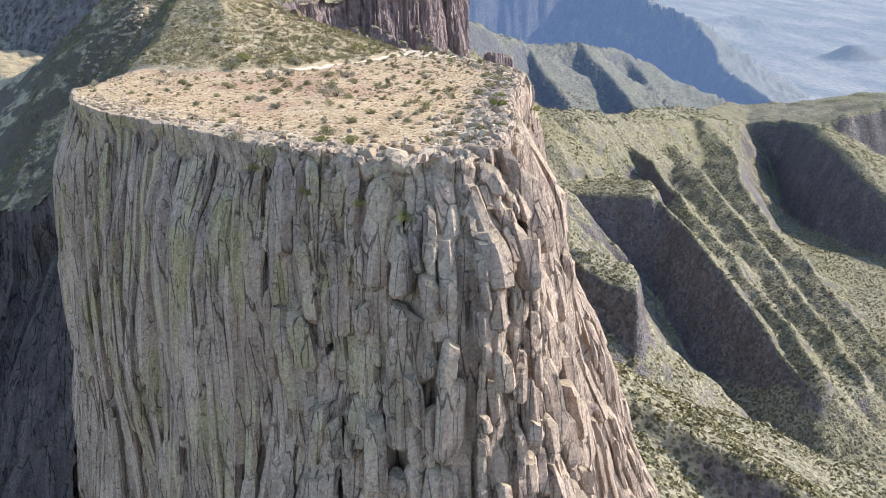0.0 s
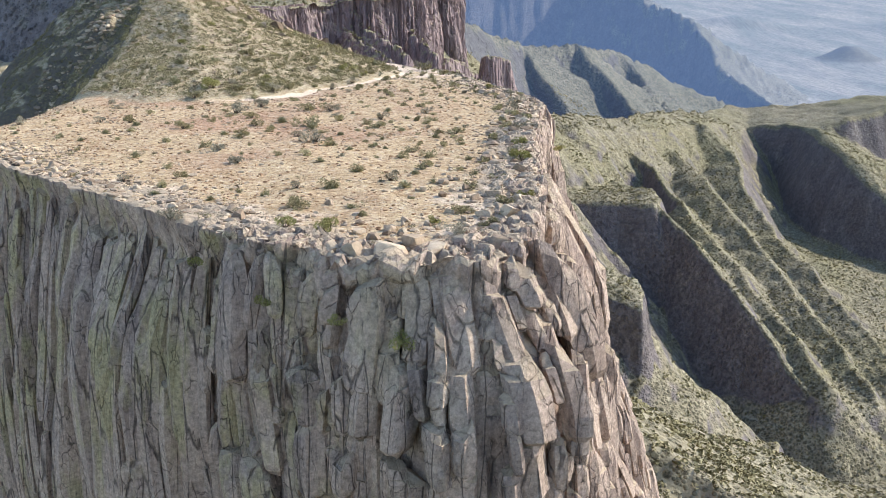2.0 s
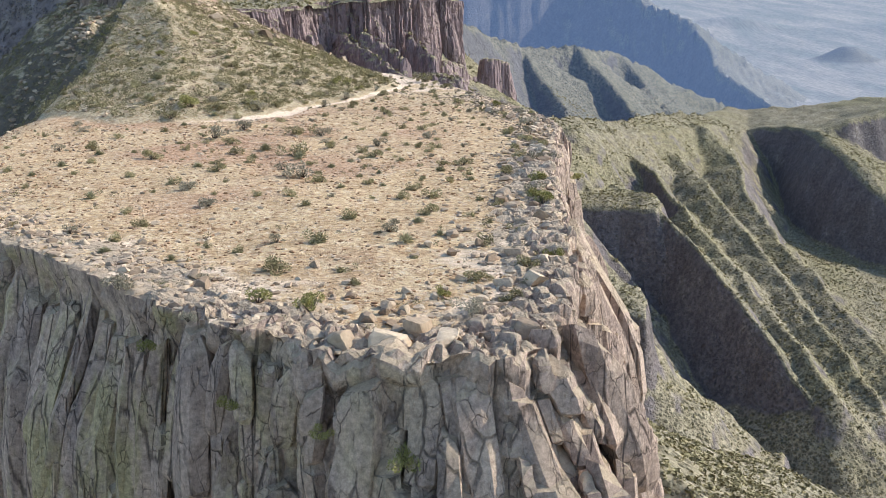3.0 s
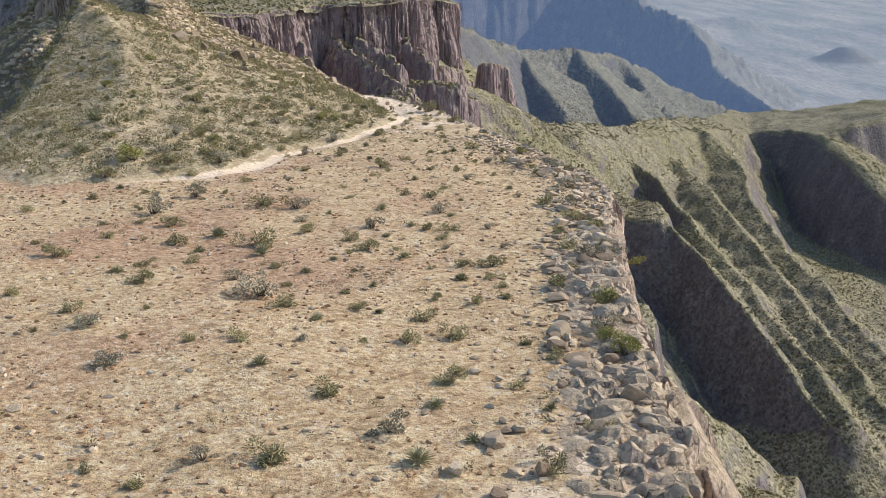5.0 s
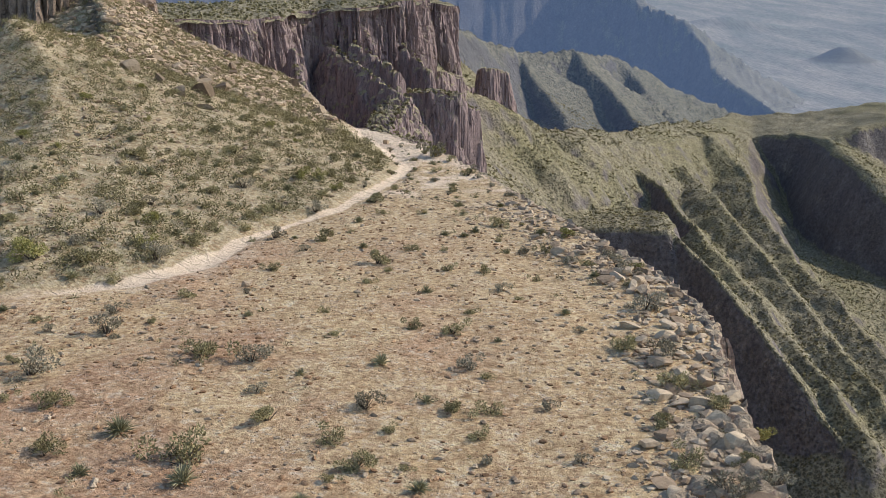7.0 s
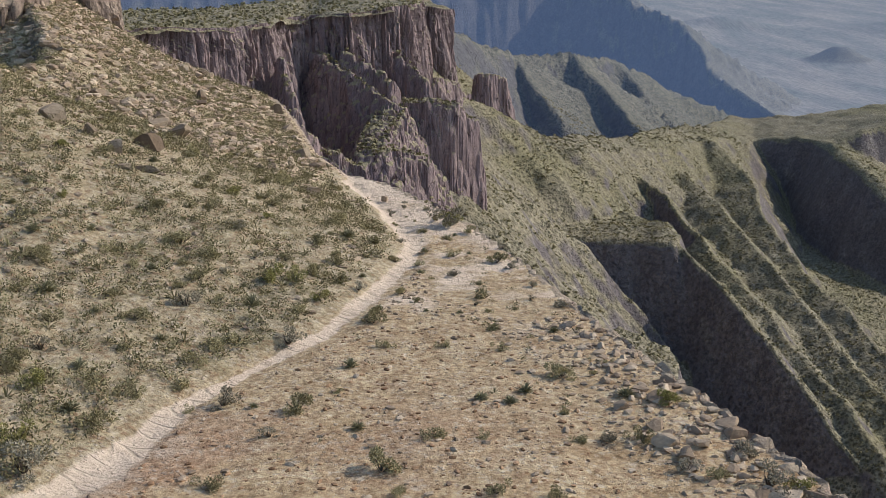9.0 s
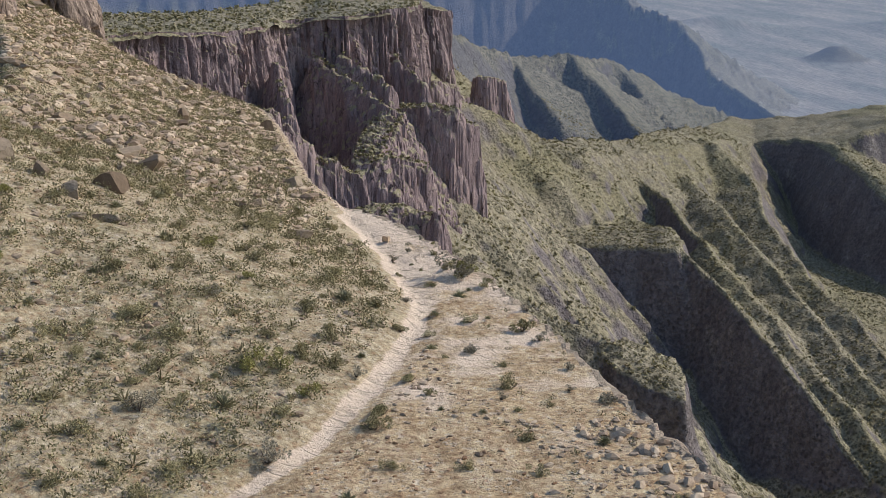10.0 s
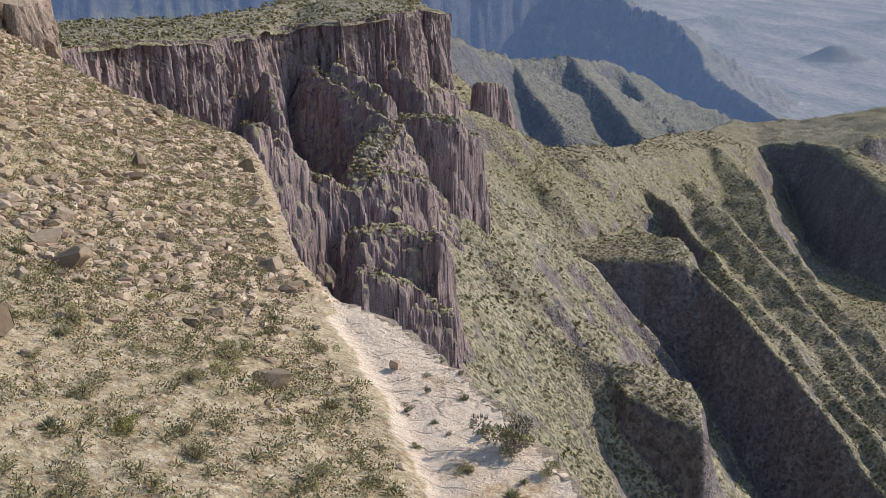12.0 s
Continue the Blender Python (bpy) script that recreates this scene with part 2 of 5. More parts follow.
def slope_ground(name, hazy=False, size=1.0, mute=0.0, pale=0.0):
    """Dry grass thick with small scrub, and rock where it is steep. hazy: haze is painted as a bluish emission that
    grows with the attribute 'far'.
    """
    m, tree, skin = material(name, 0.97, 0.08)
    w = place(tree)
    big, mid, fine = grain(tree, w, 0.012 / size, 5), grain(tree, w, 0.09 / size, 6, 0.65), grain(tree, w, 0.55 / size, 6, 0.75)
    c = ramp(tree, mid, [(0.3, (0.235, 0.195, 0.120)), (0.5, (0.285, 0.240, 0.148)), (0.72, (0.36, 0.305, 0.200))])
    c = blend(tree, maths(tree, "MULTIPLY", mask(tree, big, 0.45, 0.65), 0.6), c, (0.25, 0.216, 0.105))
    # rock on steep ground; its purple tint paints in the hue of the shaded walls
    rock = ramp(tree, grain(tree, place(tree, (1, 1, 0.3)), 0.12 / size, 7, 0.7), [(0.3, (0.104, 0.084, 0.090)), (0.5, (0.142, 0.117, 0.121)), (0.7, (0.20, 0.168, 0.163))])
    steep = mask(tree, maths(tree, "ADD", lift(tree), maths(tree, "MULTIPLY", maths(tree, "SUBTRACT", mid, 0.5), 0.3)), 0.71, 0.55)
    c = blend(tree, maths(tree, "MULTIPLY", steep, 0.8), c, rock)
    scree = maths(tree, "MULTIPLY", mask(tree, grain(tree, place(tree, (1.0, 0.5, 0.5)), 0.06 / size, 7, 0.75), 0.57, 0.66), 0.0 if hazy else 0.35)
    c = blend(tree, scree, c, ramp(tree, fine, [(0.35, (0.25, 0.205, 0.150)), (0.65, (0.46, 0.395, 0.300))]))
    bush = cells(tree, w, 0.62 / size)
    dots = maths(tree, "MULTIPLY", mask(tree, bush.outputs["Distance"], 0.50, 0.24), mask(tree, fine, 0.42, 0.52))
    tuft = cells(tree, w, 1.25 / size)
    more = maths(tree, "MULTIPLY", mask(tree, tuft.outputs["Distance"], 0.52, 0.25), mask(tree, mid, 0.36, 0.50))
    dots = maths(tree, "MAXIMUM", dots, maths(tree, "MULTIPLY", more, 0.75))
    bare = maths(tree, "SUBTRACT", 1.0, maths(tree, "MULTIPLY", steep, 0.8))
    c = blend(tree, maths(tree, "MULTIPLY", maths(tree, "MULTIPLY", dots, bare), 0.82), c, ramp(tree, mid, [(0.4, (0.066, 0.060, 0.036)), (0.62, (0.100, 0.088, 0.054))]))
    c = blend(tree, 0.75, c, ramp(tree, fine, [(0.34, (0.27, 0.27, 0.27)), (0.66, (0.73, 0.73, 0.73))]), "OVERLAY")
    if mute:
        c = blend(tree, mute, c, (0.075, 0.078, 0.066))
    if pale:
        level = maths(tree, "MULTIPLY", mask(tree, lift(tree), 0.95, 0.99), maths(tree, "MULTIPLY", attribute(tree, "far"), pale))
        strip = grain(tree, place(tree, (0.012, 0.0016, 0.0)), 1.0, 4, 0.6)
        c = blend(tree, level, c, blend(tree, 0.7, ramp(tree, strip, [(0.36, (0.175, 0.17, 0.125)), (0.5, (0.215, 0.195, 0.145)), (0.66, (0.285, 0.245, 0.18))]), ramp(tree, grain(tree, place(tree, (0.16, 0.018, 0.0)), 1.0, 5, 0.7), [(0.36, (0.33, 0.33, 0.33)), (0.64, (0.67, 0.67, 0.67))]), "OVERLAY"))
    tree.links.new(c, skin.inputs["Base Color"])
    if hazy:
        # blue surface emission stands in for haze over the far country
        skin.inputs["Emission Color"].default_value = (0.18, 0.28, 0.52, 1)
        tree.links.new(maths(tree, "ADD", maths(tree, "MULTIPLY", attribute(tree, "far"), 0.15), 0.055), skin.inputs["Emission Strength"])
    first = relief(tree, skin, mid, 0.6 * size, 0.4)
    relief(tree, skin, dots, 0.5 * size, 0.8, relief(tree, skin, fine, 0.5 * size, 0.6, first))
    return m


SLOPE = slope_ground("dry grass and scrub")
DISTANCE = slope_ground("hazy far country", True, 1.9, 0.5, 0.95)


# ---- shapes ----
def sheet(name, p, mat, loop=False, keep=None, parent=None, facets=False, **fields):
    """A mesh from a grid of points p (rows, columns, 3). keep: which cells stay. fields: attributes for each point."""
    n, m = p.shape[:2]
    idx = np.arange(n * m).reshape(n, m)
    if loop:
        idx = np.concatenate([idx, idx[:, :1]], 1)
    q = np.stack([idx[:-1, :-1], idx[:-1, 1:], idx[1:, 1:], idx[1:, :-1]], -1)
    q = q[keep] if keep is not None else q.reshape(-1, 4)
    q = q.reshape(-1, 4)
    used, q = np.unique(q, return_inverse=True)
    q = q.reshape(-1, 4)
    me = bpy.data.meshes.new(name)
    me.vertices.add(len(used))
    me.vertices.foreach_set("co", p.reshape(-1, 3)[used].astype(np.float32).ravel())
    me.loops.add(q.size)
    me.loops.foreach_set("vertex_index", q.ravel().astype(np.int32))
    me.polygons.add(len(q))
    me.polygons.foreach_set("loop_start", np.arange(0, q.size, 4, dtype=np.int32))
    me.polygons.foreach_set("use_smooth", np.full(len(q), not facets))
    for key, v in fields.items():
        me.attributes.new(key, "FLOAT", "POINT").data.foreach_set("value", np.asarray(v, np.float32).ravel()[used])
    me.materials.append(mat)
    me.update(calc_edges=True)
    me.validate()
    ob = new(name, me)
    if parent:
        ob.parent = parent
    return ob


def curve(points, step, closed=False):
    """A smooth line through the points, resampled: places, outward (right-hand) normals and the length so far."""
    p = np.array(points, float)
    n = len(p)
    out = []
    for i in range(n if closed else n - 1):
        a, b, c, d = (p[(i + k) % n] if closed else p[min(max(i + k, 0), n - 1)] for k in (-1, 0, 1, 2))
        for t in np.linspace(0, 1, 24, endpoint=False):
            out.append(0.5 * (2 * b + (c - a) * t + (2 * a - 5 * b + 4 * c - d) * t * t + (3 * b - a - 3 * c + d) * t ** 3))
    out.append(p[0] if closed else p[-1])
    out = np.array(out)
    far = np.concatenate([[0], np.cumsum(np.linalg.norm(np.diff(out[:, :2], axis=0), axis=1))])
    count = max(8, int(far[-1] / step))
    s = np.linspace(0, far[-1], count, endpoint=not closed)
    q = np.stack([np.interp(s, far, out[:, k]) for k in range(p.shape[1])], -1)
    ahead = np.stack([np.interp((s + 1.0) % far[-1] if closed else s + 1.0, far, out[:, k]) for k in range(2)], -1)
    behind = np.stack([np.interp((s - 1.0) % far[-1] if closed else s - 1.0, far, out[:, k]) for k in range(2)], -1)
    way = ahead - behind
    way /= np.maximum(np.linalg.norm(way, axis=1, keepdims=True), 1e-6)
    return q, np.stack([way[:, 1], -way[:, 0]], -1), s


def columns(s, z, width, seed, tall=1.0):
    """How far upright rock columns stand out at length s and height z: about 0 to 1. Sharp-edged, split by joints."""
    s = s + width * (0.55 * fbm(s / (width * 3), z / (width * 14 * tall), 2, seed) + 0.10 * fbm(s / (width * 0.6), z / (width * 1.5), 2, seed + 3))
    u = s / width
    i = np.floor(u)
    low, high = i + 0.7 * (chance(i, 1, seed) - 0.5), i + 1 + 0.7 * (chance(i + 1, 1, seed) - 0.5)
    k = np.where(u < low, i - 1, np.where(u >= high, i + 1, i))
    low, high = k + 0.7 * (chance(k, 1, seed) - 0.5), k + 1 + 0.7 * (chance(k + 1, 1, seed) - 0.5)
    f = np.clip((u - low) / (high - low), 0, 1)
    lean = (f - 0.5) * 1.5 * (chance(k, 5, seed) - 0.5)
    level = np.floor(z / (width * tall * (3 + 6 * chance(k, 2, seed))) + lean + 9 * chance(k, 3, seed))
    stand = chance(k, level, seed + 7)
    facet = (f - 0.5) * (chance(k, level, seed + 8) - 0.5) * 1.6
    joint = np.exp(-((0.5 - np.abs(f - 0.5)) / 0.06) ** 2) * (chance(k, level // 2, seed + 9) > 0.3)
    return 0.75 * stand + 0.22 * (1 - np.abs(2 * f - 1) ** 6) + 0.9 * facet - 0.8 * joint


def blocks(s, z, width, seed):
    """Rounded, broken blocks: how far they stand out, about 0 to 1, with gaps between them."""
    u, v = s / width + 0.3 * fbm(s / width, z / width, 2, seed), z / (width * 1.3)
    i, j = np.floor(u), np.floor(v)
    first, second, high = np.full(np.shape(u), 9.0), np.full(np.shape(u), 9.0), np.zeros(np.shape(u))
    tip = np.zeros(np.shape(u))
    for a in (-1, 0, 1):
        for b in (-1, 0, 1):
            p, r = i + a + chance(i + a, j + b, seed) - u, j + b + chance(i + a, j + b, seed + 1) - v
            d = np.maximum(np.abs(p), np.abs(r)) * 0.5 + 0.5 * np.hypot(p, r)
            near = d < first
            second = np.where(near, first, np.minimum(second, d))
            high = np.where(near, chance(i + a, j + b, seed + 2), high)
            tip = np.where(near, p * (chance(i + a, j + b, seed + 3) - 0.5) * 1.3 + r * (chance(i + a, j + b, seed + 4) - 0.6) * 1.2, tip)
            first = np.where(near, d, first)
    return 0.40 * high + 0.55 * smooth(0, 0.30, second - first) + 0.4 * tip


def slabs(s, z, width, tall, seed):
    """Angular split slabs, each a plane of its own with a tilt: how far they stand out, about 0 to 1, with open cracks between."""
    s = s + 0.25 * width * fbm(s / (width * 2), z / (width * tall), 2, seed + 9)
    u, v = s / width, z / (width * tall)
    i, j = np.floor(u), np.floor(v)
    first, second, stand = np.full(np.shape(u), 9.0), np.full(np.shape(u), 9.0), np.zeros(np.shape(u))
    for a in (-1, 0, 1):
        for b in (-1, 0, 1):
            p, r = i + a + chance(i + a, j + b, seed) - u, j + b + chance(i + a, j + b, seed + 1) - v
            lean = p + 0.35 * r * (chance(i + a, j + b, seed + 6) - 0.5)
            d = np.abs(lean) + 0.3 * np.abs(r)
            near = d < first
            second = np.where(near, first, np.minimum(second, d))
            plane = chance(i + a, j + b, seed + 2) + p * (chance(i + a, j + b, seed + 3) - 0.5) * 1.5 + r * (chance(i + a, j + b, seed + 4) - 0.5) * 0.9
            stand = np.where(near, plane, stand)
            first = np.where(near, d, first)
    return 0.8 * stand - 0.35 * np.exp(-((second - first) / 0.06) ** 2)


def rock_face(s, z, size, seed):
    """The relief of a cliff, in metres; size is the width of its great columns."""
    return (0.75 * size * fbm(s / (size * 3), z / (size * 9), 3, seed) + 0.42 * size * columns(s, z, size, seed + 11, 1.3)
            + 0.36 * size * columns(s, z, size * 0.42, seed + 23, 1.6) + 0.12 * size * columns(s, z, size * 0.17, seed + 37, 2.0)
            + 0.035 * size * fbm(s / (size * 0.15), z / (size * 0.3), 3, seed + 41))


def bluff(name, outline, low, mat, cap, size=3.0, batter=0.12, step=0.6, rows=60, seed=1, dome=0.0, rough=0.3, closed=True, inward=None, inset=0.0):
    """A rock mass with jointed walls: outline of (x, y, z of the rim), counter-clockwise, down to the height low, with a cap of ground.
    inward: the point that the cap's rings close on."""
    q, out, s = curve(outline, step, closed)
    q[:, :2] -= out * inset
    top = q[:, 2]
    depth = np.linspace(0, 1, rows)[:, None]
    z = top[None] * (1 - depth) + low * depth
    push = batter * (top[None] - z) + rock_face(np.broadcast_to(s, z.shape), z, size, seed) - 0.55 * size
    push *= smooth(-0.02, 0.05, depth) * 0.85 + 0.15
    if closed:
        seam = np.minimum(s, s.max() + step - s)
        push *= (0.4 + 0.6 * smooth(0, size, seam))[None]
    z = z - 0.5 * size * columns(s, 0 * s, size * 0.5, seed + 60)[None] * smooth(0.12, 0.0, depth) * smooth(0, 0.03, depth)
    wall = np.concatenate([q[None, :, :2] + out[None] * push[..., None], z[..., None]], -1)
    ob = new(name)
    ob.location = (float(q[:, 0].mean()), float(q[:, 1].mean()), float(low))
    base = np.array(ob.location)
    sheet("rock_face", wall - base, mat, closed, None, ob, True, lichen=np.zeros(z.shape))
    mid = np.array(inward if inward else q[:, :2].mean(0))
    t = np.linspace(0, 1, 40)[:, None] ** 1.5
    rings = wall[1][None] * (1 - t[..., None]) + np.concatenate([mid, [0]])[None, None] * t[..., None]
    rings[..., 2] = wall[1, :, 2][None] * smooth(0.06, 0, t) + (top[None] * (1 - t) + top.mean() * t) * smooth(0, 0.06, t) + dome * np.sin(t * math.pi / 2) + rough * size * fbm(rings[..., 0] / (2 * size), rings[..., 1] / (2 * size), 4, seed + 3) * smooth(0, 0.1, t)
    if cap:
        sheet("cap", (rings - base)[:, ::-1], cap, closed, None, ob)
    return ob


# ---- the lie of the land ----
TRAIL = [(-40, 109), (-35, 106), (-30, 101.7), (-25.6, 96.9), (-21.2, 94), (-16.8, 95.2), (-13.2, 97), (-11.3, 100), (-10.2, 104.4), (-8.6, 107.6), (-6.6, 111), (-5.2, 116), (-4.1, 121),
         (-3.7, 125), (-4.4, 129.5), (-5, 133.5), (-6.2, 139), (-7.8, 145)]
EDGE = [(-8.4, 149), (-11, 158), (-13.4, 172), (-16.8, 190), (-21, 208), (-27, 221), (-35, 231), (-46, 240), (-60, 248)]
RIM = [(-96, 136), (-74, 130), (-58, 126), (-47, 122), (-40, 113), (-35, 103), (-31.2, 93.5), (-27.4, 83), (-23.4, 71.6), (-19.3, 65.6), (-12.5, 59), (-7.5, 53.6), (-4.2, 51.2), (-1, 50.4), (1.6, 51.2), (3.2, 56), (4, 65),
       (4.7, 76), (5.8, 86), (6.6, 93), (5.9, 99), (4.6, 104), (3.2, 109.3), (2.2, 114), (1.1, 121), (-0.3, 128.5), (-2.2, 135), (-3.6, 140), (-5.4, 144.4)] + EDGE
FLANK = 21  # where the far flank of the rim begins
FLAT_Y, FLAT_Z = (50, 65, 78, 97, 109, 123, 139, 145, 260), (1.6, 1.5, 1.2, 0.6, 0.15, -0.65, -1.85, -2.1, -7.6)


def to_line(x, y, line):
    """Distance to a line of points, and the side (above 0: left of its way)."""
    best, side, along = np.full(np.shape(x), 1e9), np.zeros(np.shape(x)), np.zeros(np.shape(x))
    for k, (a, b) in enumerate(zip(line[:-1], line[1:])):
        dx, dy = b[0] - a[0], b[1] - a[1]
        t = np.clip(((x - a[0]) * dx + (y - a[1]) * dy) / (dx * dx + dy * dy), 0, 1)
        d = np.hypot(x - a[0] - t * dx, y - a[1] - t * dy)
        near = d < best
        best = np.where(near, d, best)
        side = np.where(near, dx * (y - a[1]) - dy * (x - a[0]), side)
        along = np.where(near, k + t, along)
    return best, side, along


def plateau_height(x, y):
    """The top of the promontory: a tilted flat, and the hill that rises beyond the path to a crest and falls off steeply behind it."""
    d, side, _ = to_line(x, y, TRAIL + EDGE)
    d = np.where(side > 0, d, 0)
    flat = np.interp(y, FLAT_Y, FLAT_Z) - 1.7 * smooth(-25, -32, x) * smooth(108, 98, y)
    bend = 0.003 + 0.008 * smooth(140, 165, y)
    east = flat + (0.30 * d + bend * np.minimum(d, 30) ** 2) * (0.62 + 0.38 * smooth(112, 132, y))
    crest = -29 - 0.30 * np.clip(y - 150, 0, 40) + 1.5 * fbm(y / 14, 0 * y, 2, 73)
    past = np.maximum(crest - x, 0)
    craggy = 1.6 * fbm(x / 7, y / 7, 4, 74) * smooth(0, 6, past)
    floor_z = -22 + 0.10 * (y - 126.6)
    west = np.maximum(east - 1.10 * past, np.minimum(floor_z, east)) + craggy
    z = np.where(past > 0, np.minimum(east, west) * smooth(0, 2, past) + east * (1 - smooth(0, 2, past)), east)
    z = z + 0.16 * fbm(x / 9, y / 9, 3, 70) + (0.06 + 0.10 * smooth(0, 6, d)) * fbm(x / 1.6, y / 1.6, 3, 71)
    step = (y + 0.45 * x) / 1.05 + 0.8 * fbm(x / 3, y / 3, 2, 72)
    bare = smooth(7, 3.5, to_line(x, y, RIM[FLANK:FLANK + 8])[0]) * smooth(112, 124, y) * smooth(156, 146, y) * (d <= 0)
    z = z + 0.15 * bare * (smooth(0.45, 0.95, step - np.floor(step)) - 0.5)
    return z - 0.10 * smooth(0.9, 0.2, to_line(x, y, TRAIL)[0])


def ridge(x, y, line, left, right):
    """Height of a ridge along (x, y, z) points; each side falls by (slope, for so far, slope after that)."""
    reach = 320
    whole = np.full(np.shape(x), -1e9)
    close = (x > min(p[0] for p in line) - reach) & (x < max(p[0] for p in line) + reach) & (y > min(p[1] for p in line) - reach) & (y < max(p[1] for p in line) + reach)
    if not np.any(close):
        return whole
    x, y = x[close], y[close]
    best, gone = np.full(np.shape(x), -1e9), line[0][0] * 3.1
    for a, b in zip(line[:-1], line[1:]):
        dx, dy = b[0] - a[0], b[1] - a[1]
        free = ((x - a[0]) * dx + (y - a[1]) * dy) / (dx * dx + dy * dy)
        t = np.clip(free, 0, 1)
        past = smooth(0, 9, np.abs(free - t) * math.hypot(dx, dy))
        d = np.hypot(x - a[0] - t * dx, y - a[1] - t * dy)
        side = smooth(-6, 6, (dx * (y - a[1]) - dy * (x - a[0])) / math.hypot(dx, dy))
        fall = [f[0] * np.minimum(d, f[1]) + f[2] * np.maximum(d - f[1], 0) for f in (left, right)]
        run = gone + free * math.hypot(dx, dy)
        gone += math.hypot(dx, dy)
        flute = (ridged(run / 17 + 0.25 * d / 15, d / 70, 3, 95) - 0.62) * smooth(8, 40, d) * np.minimum(d, 60) * 0.24 * (0.2 + 0.8 * smooth(220, 300, y)) + 0.7 * (ridged(run / 8, d / 12, 2, 97) - 0.6) * smooth(1, 8, d)
        best = np.maximum(best, a[2] + flute + t * (b[2] - a[2]) - (1 - past) * (side * fall[0] + (1 - side) * fall[1]) - past * np.maximum(fall[0], fall[1]))
    whole[close] = best
    return whole


def tableland(x, y, edge, height, slope):
    """A flat top inside a closed edge, with steep sides."""
    whole = np.full(np.shape(x), -1e9)
    close = (x > min(p[0] for p in edge) - 160) & (x < max(p[0] for p in edge) + 160) & (y > min(p[1] for p in edge) - 160) & (y < max(p[1] for p in edge) + 160)
    if np.any(close):
        d, side, along = to_line(x[close], y[close], edge + edge[:1])
        rib = 5.0 * (ridged(along * 1.6, d / 60, 3, 99) - 0.6) * smooth(1, 14, d)
        whole[close] = height(x[close], y[close]) - np.where(side > 0, 0, slope * d - rib)
    return whole


def join(a, b, soft=6.0):
    """The higher of two heights, with a soft seam."""
    m = np.maximum(a, b)
    return m + soft * 0.25 * np.maximum(1 - np.abs(a - b) / soft, 0) ** 2


def land_height(x, y):
    """Valleys, spurs and far mountains round the promontory."""
    wx = x + 3.0 * fbm(x / 32, y / 32, 3, 80) + 0.6 * fbm(x / 9, y / 9, 3, 81)
    wy = y + 3 * fbm(x / 32 + 9, y / 32, 3, 82) + 0.6 * fbm(x / 9, y / 9 + 5, 3, 83)
    far = smooth(1000, 2400, y)
    z = -152 - 15 * smooth(262, 310, y) * smooth(640, 520, y) * smooth(30, 70, x) - 20 * smooth(140, 260, x) * smooth(450, 550, y) - 43 * smooth(800, 1100, y) - 35 * far + 6 * (1 - 0.9 * far) * fbm(x / 300, y / 300, 4, 84) - 25 * smooth(0, -900, y)
    # the foot of the promontory and of the cliffs behind it
    z = join(z, ridge(wx, wy, [(-8, 68, -40), (-6, 120, -36), (-18, 228, -42), (-4, 326, -66), (-2, 388, -46), (0, 447, -46), (2, 563, -48), (-5, 640, -32), (-30, 800, -30)],
                      (0.9, 60, 0.5), (0.92, 52, 1.2)))
    # shaded mountainside across the ravine
    z = join(z, ridge(wx, wy, [(-46, 232, 2), (-70, 240, 8), (-105, 268, 20), (-200, 370, 45), (-300, 520, 60)], (1.5, 40, 1.25), (1.7, 60, 1.2)))
    z = join(z, ridge(wx, wy, [(2, 515, -45), (24, 532, -53), (40, 538, -62)], (0.8, 60, 0.6), (0.95, 60, 1.0)), 2)
    # saddle, tableland and crest
    z = join(z, ridge(wx, wy, [(-5, 575, -50), (50, 562, -70), (86, 620, -82), (155, 742, -98), (186, 808, -109)], (0.6, 50, 0.5), (0.40, 16, 1.1)))
    z = join(z, ridge(wx, wy, [(186, 808, -109), (208, 870, -116), (240, 935, -124)], (0.5, 50, 0.5), (0.35, 26, 1.2)))
    z = join(z, ridge(wx, wy, [(240, 935, -124), (282, 925, -119), (334, 905, -115), (430, 890, -119)], (0.6, 50, 0.5), (0.22, 60, 0.5)))
    z = join(z, tableland(wx, wy, [(203, 866), (219, 850), (231, 838), (249, 815), (262, 795), (285, 800), (340, 820), (420, 860), (440, 900), (334, 930), (240, 940), (208, 890)],
                          lambda u, v: -127 - 0.08 * (v - 850) + 0.165 * (np.minimum(u, 345) - 219), 2.2), 2)
    z = join(z, tableland(wx, wy, [(40, 492), (58, 478), (76, 474), (91, 471), (97, 482), (96, 505), (82, 532), (50, 532)], lambda u, v: -96 - 0.05 * (v - 476), 2.2), 1)
    z = join(z, ridge(wx, wy, [(93, 476, -96), (103, 450, -107), (111, 431, -117), (117, 416, -125), (128, 392, -141), (146, 360, -165)], (1.0, 60, 0.7), (2.3, 36, 1.1)), 2)
    z = join(z, ridge(wx, wy, [(94, 604, -95), (104, 560, -99), (111, 515, -106)], (1.0, 14, 0.7), (1.9, 26, 1.0)), 2)
    z = join(z, ridge(wx, wy, [(111, 515, -106), (117, 480, -114), (127, 440, -126), (138, 385, -142)], (1.0, 16, 0.8), (0.5, 4, 0.85)), 2)
    z = join(z, ridge(wx, wy, [(156, 745, -96), (170, 700, -106), (173, 660, -113), (166, 600, -120), (163, 540, -127), (165, 490, -131), (166, 450, -136), (176, 395, -150)], (1.5, 70, 0.8), (0.42, 20, 0.8)), 2)
    z = join(z, ridge(wx, wy, [(128, 690, -100), (138, 620, -108), (141, 560, -115), (144, 500, -124), (150, 440, -136), (158, 390, -150)], (1.0, 18, 0.8), (0.4, 10, 0.62)), 2)
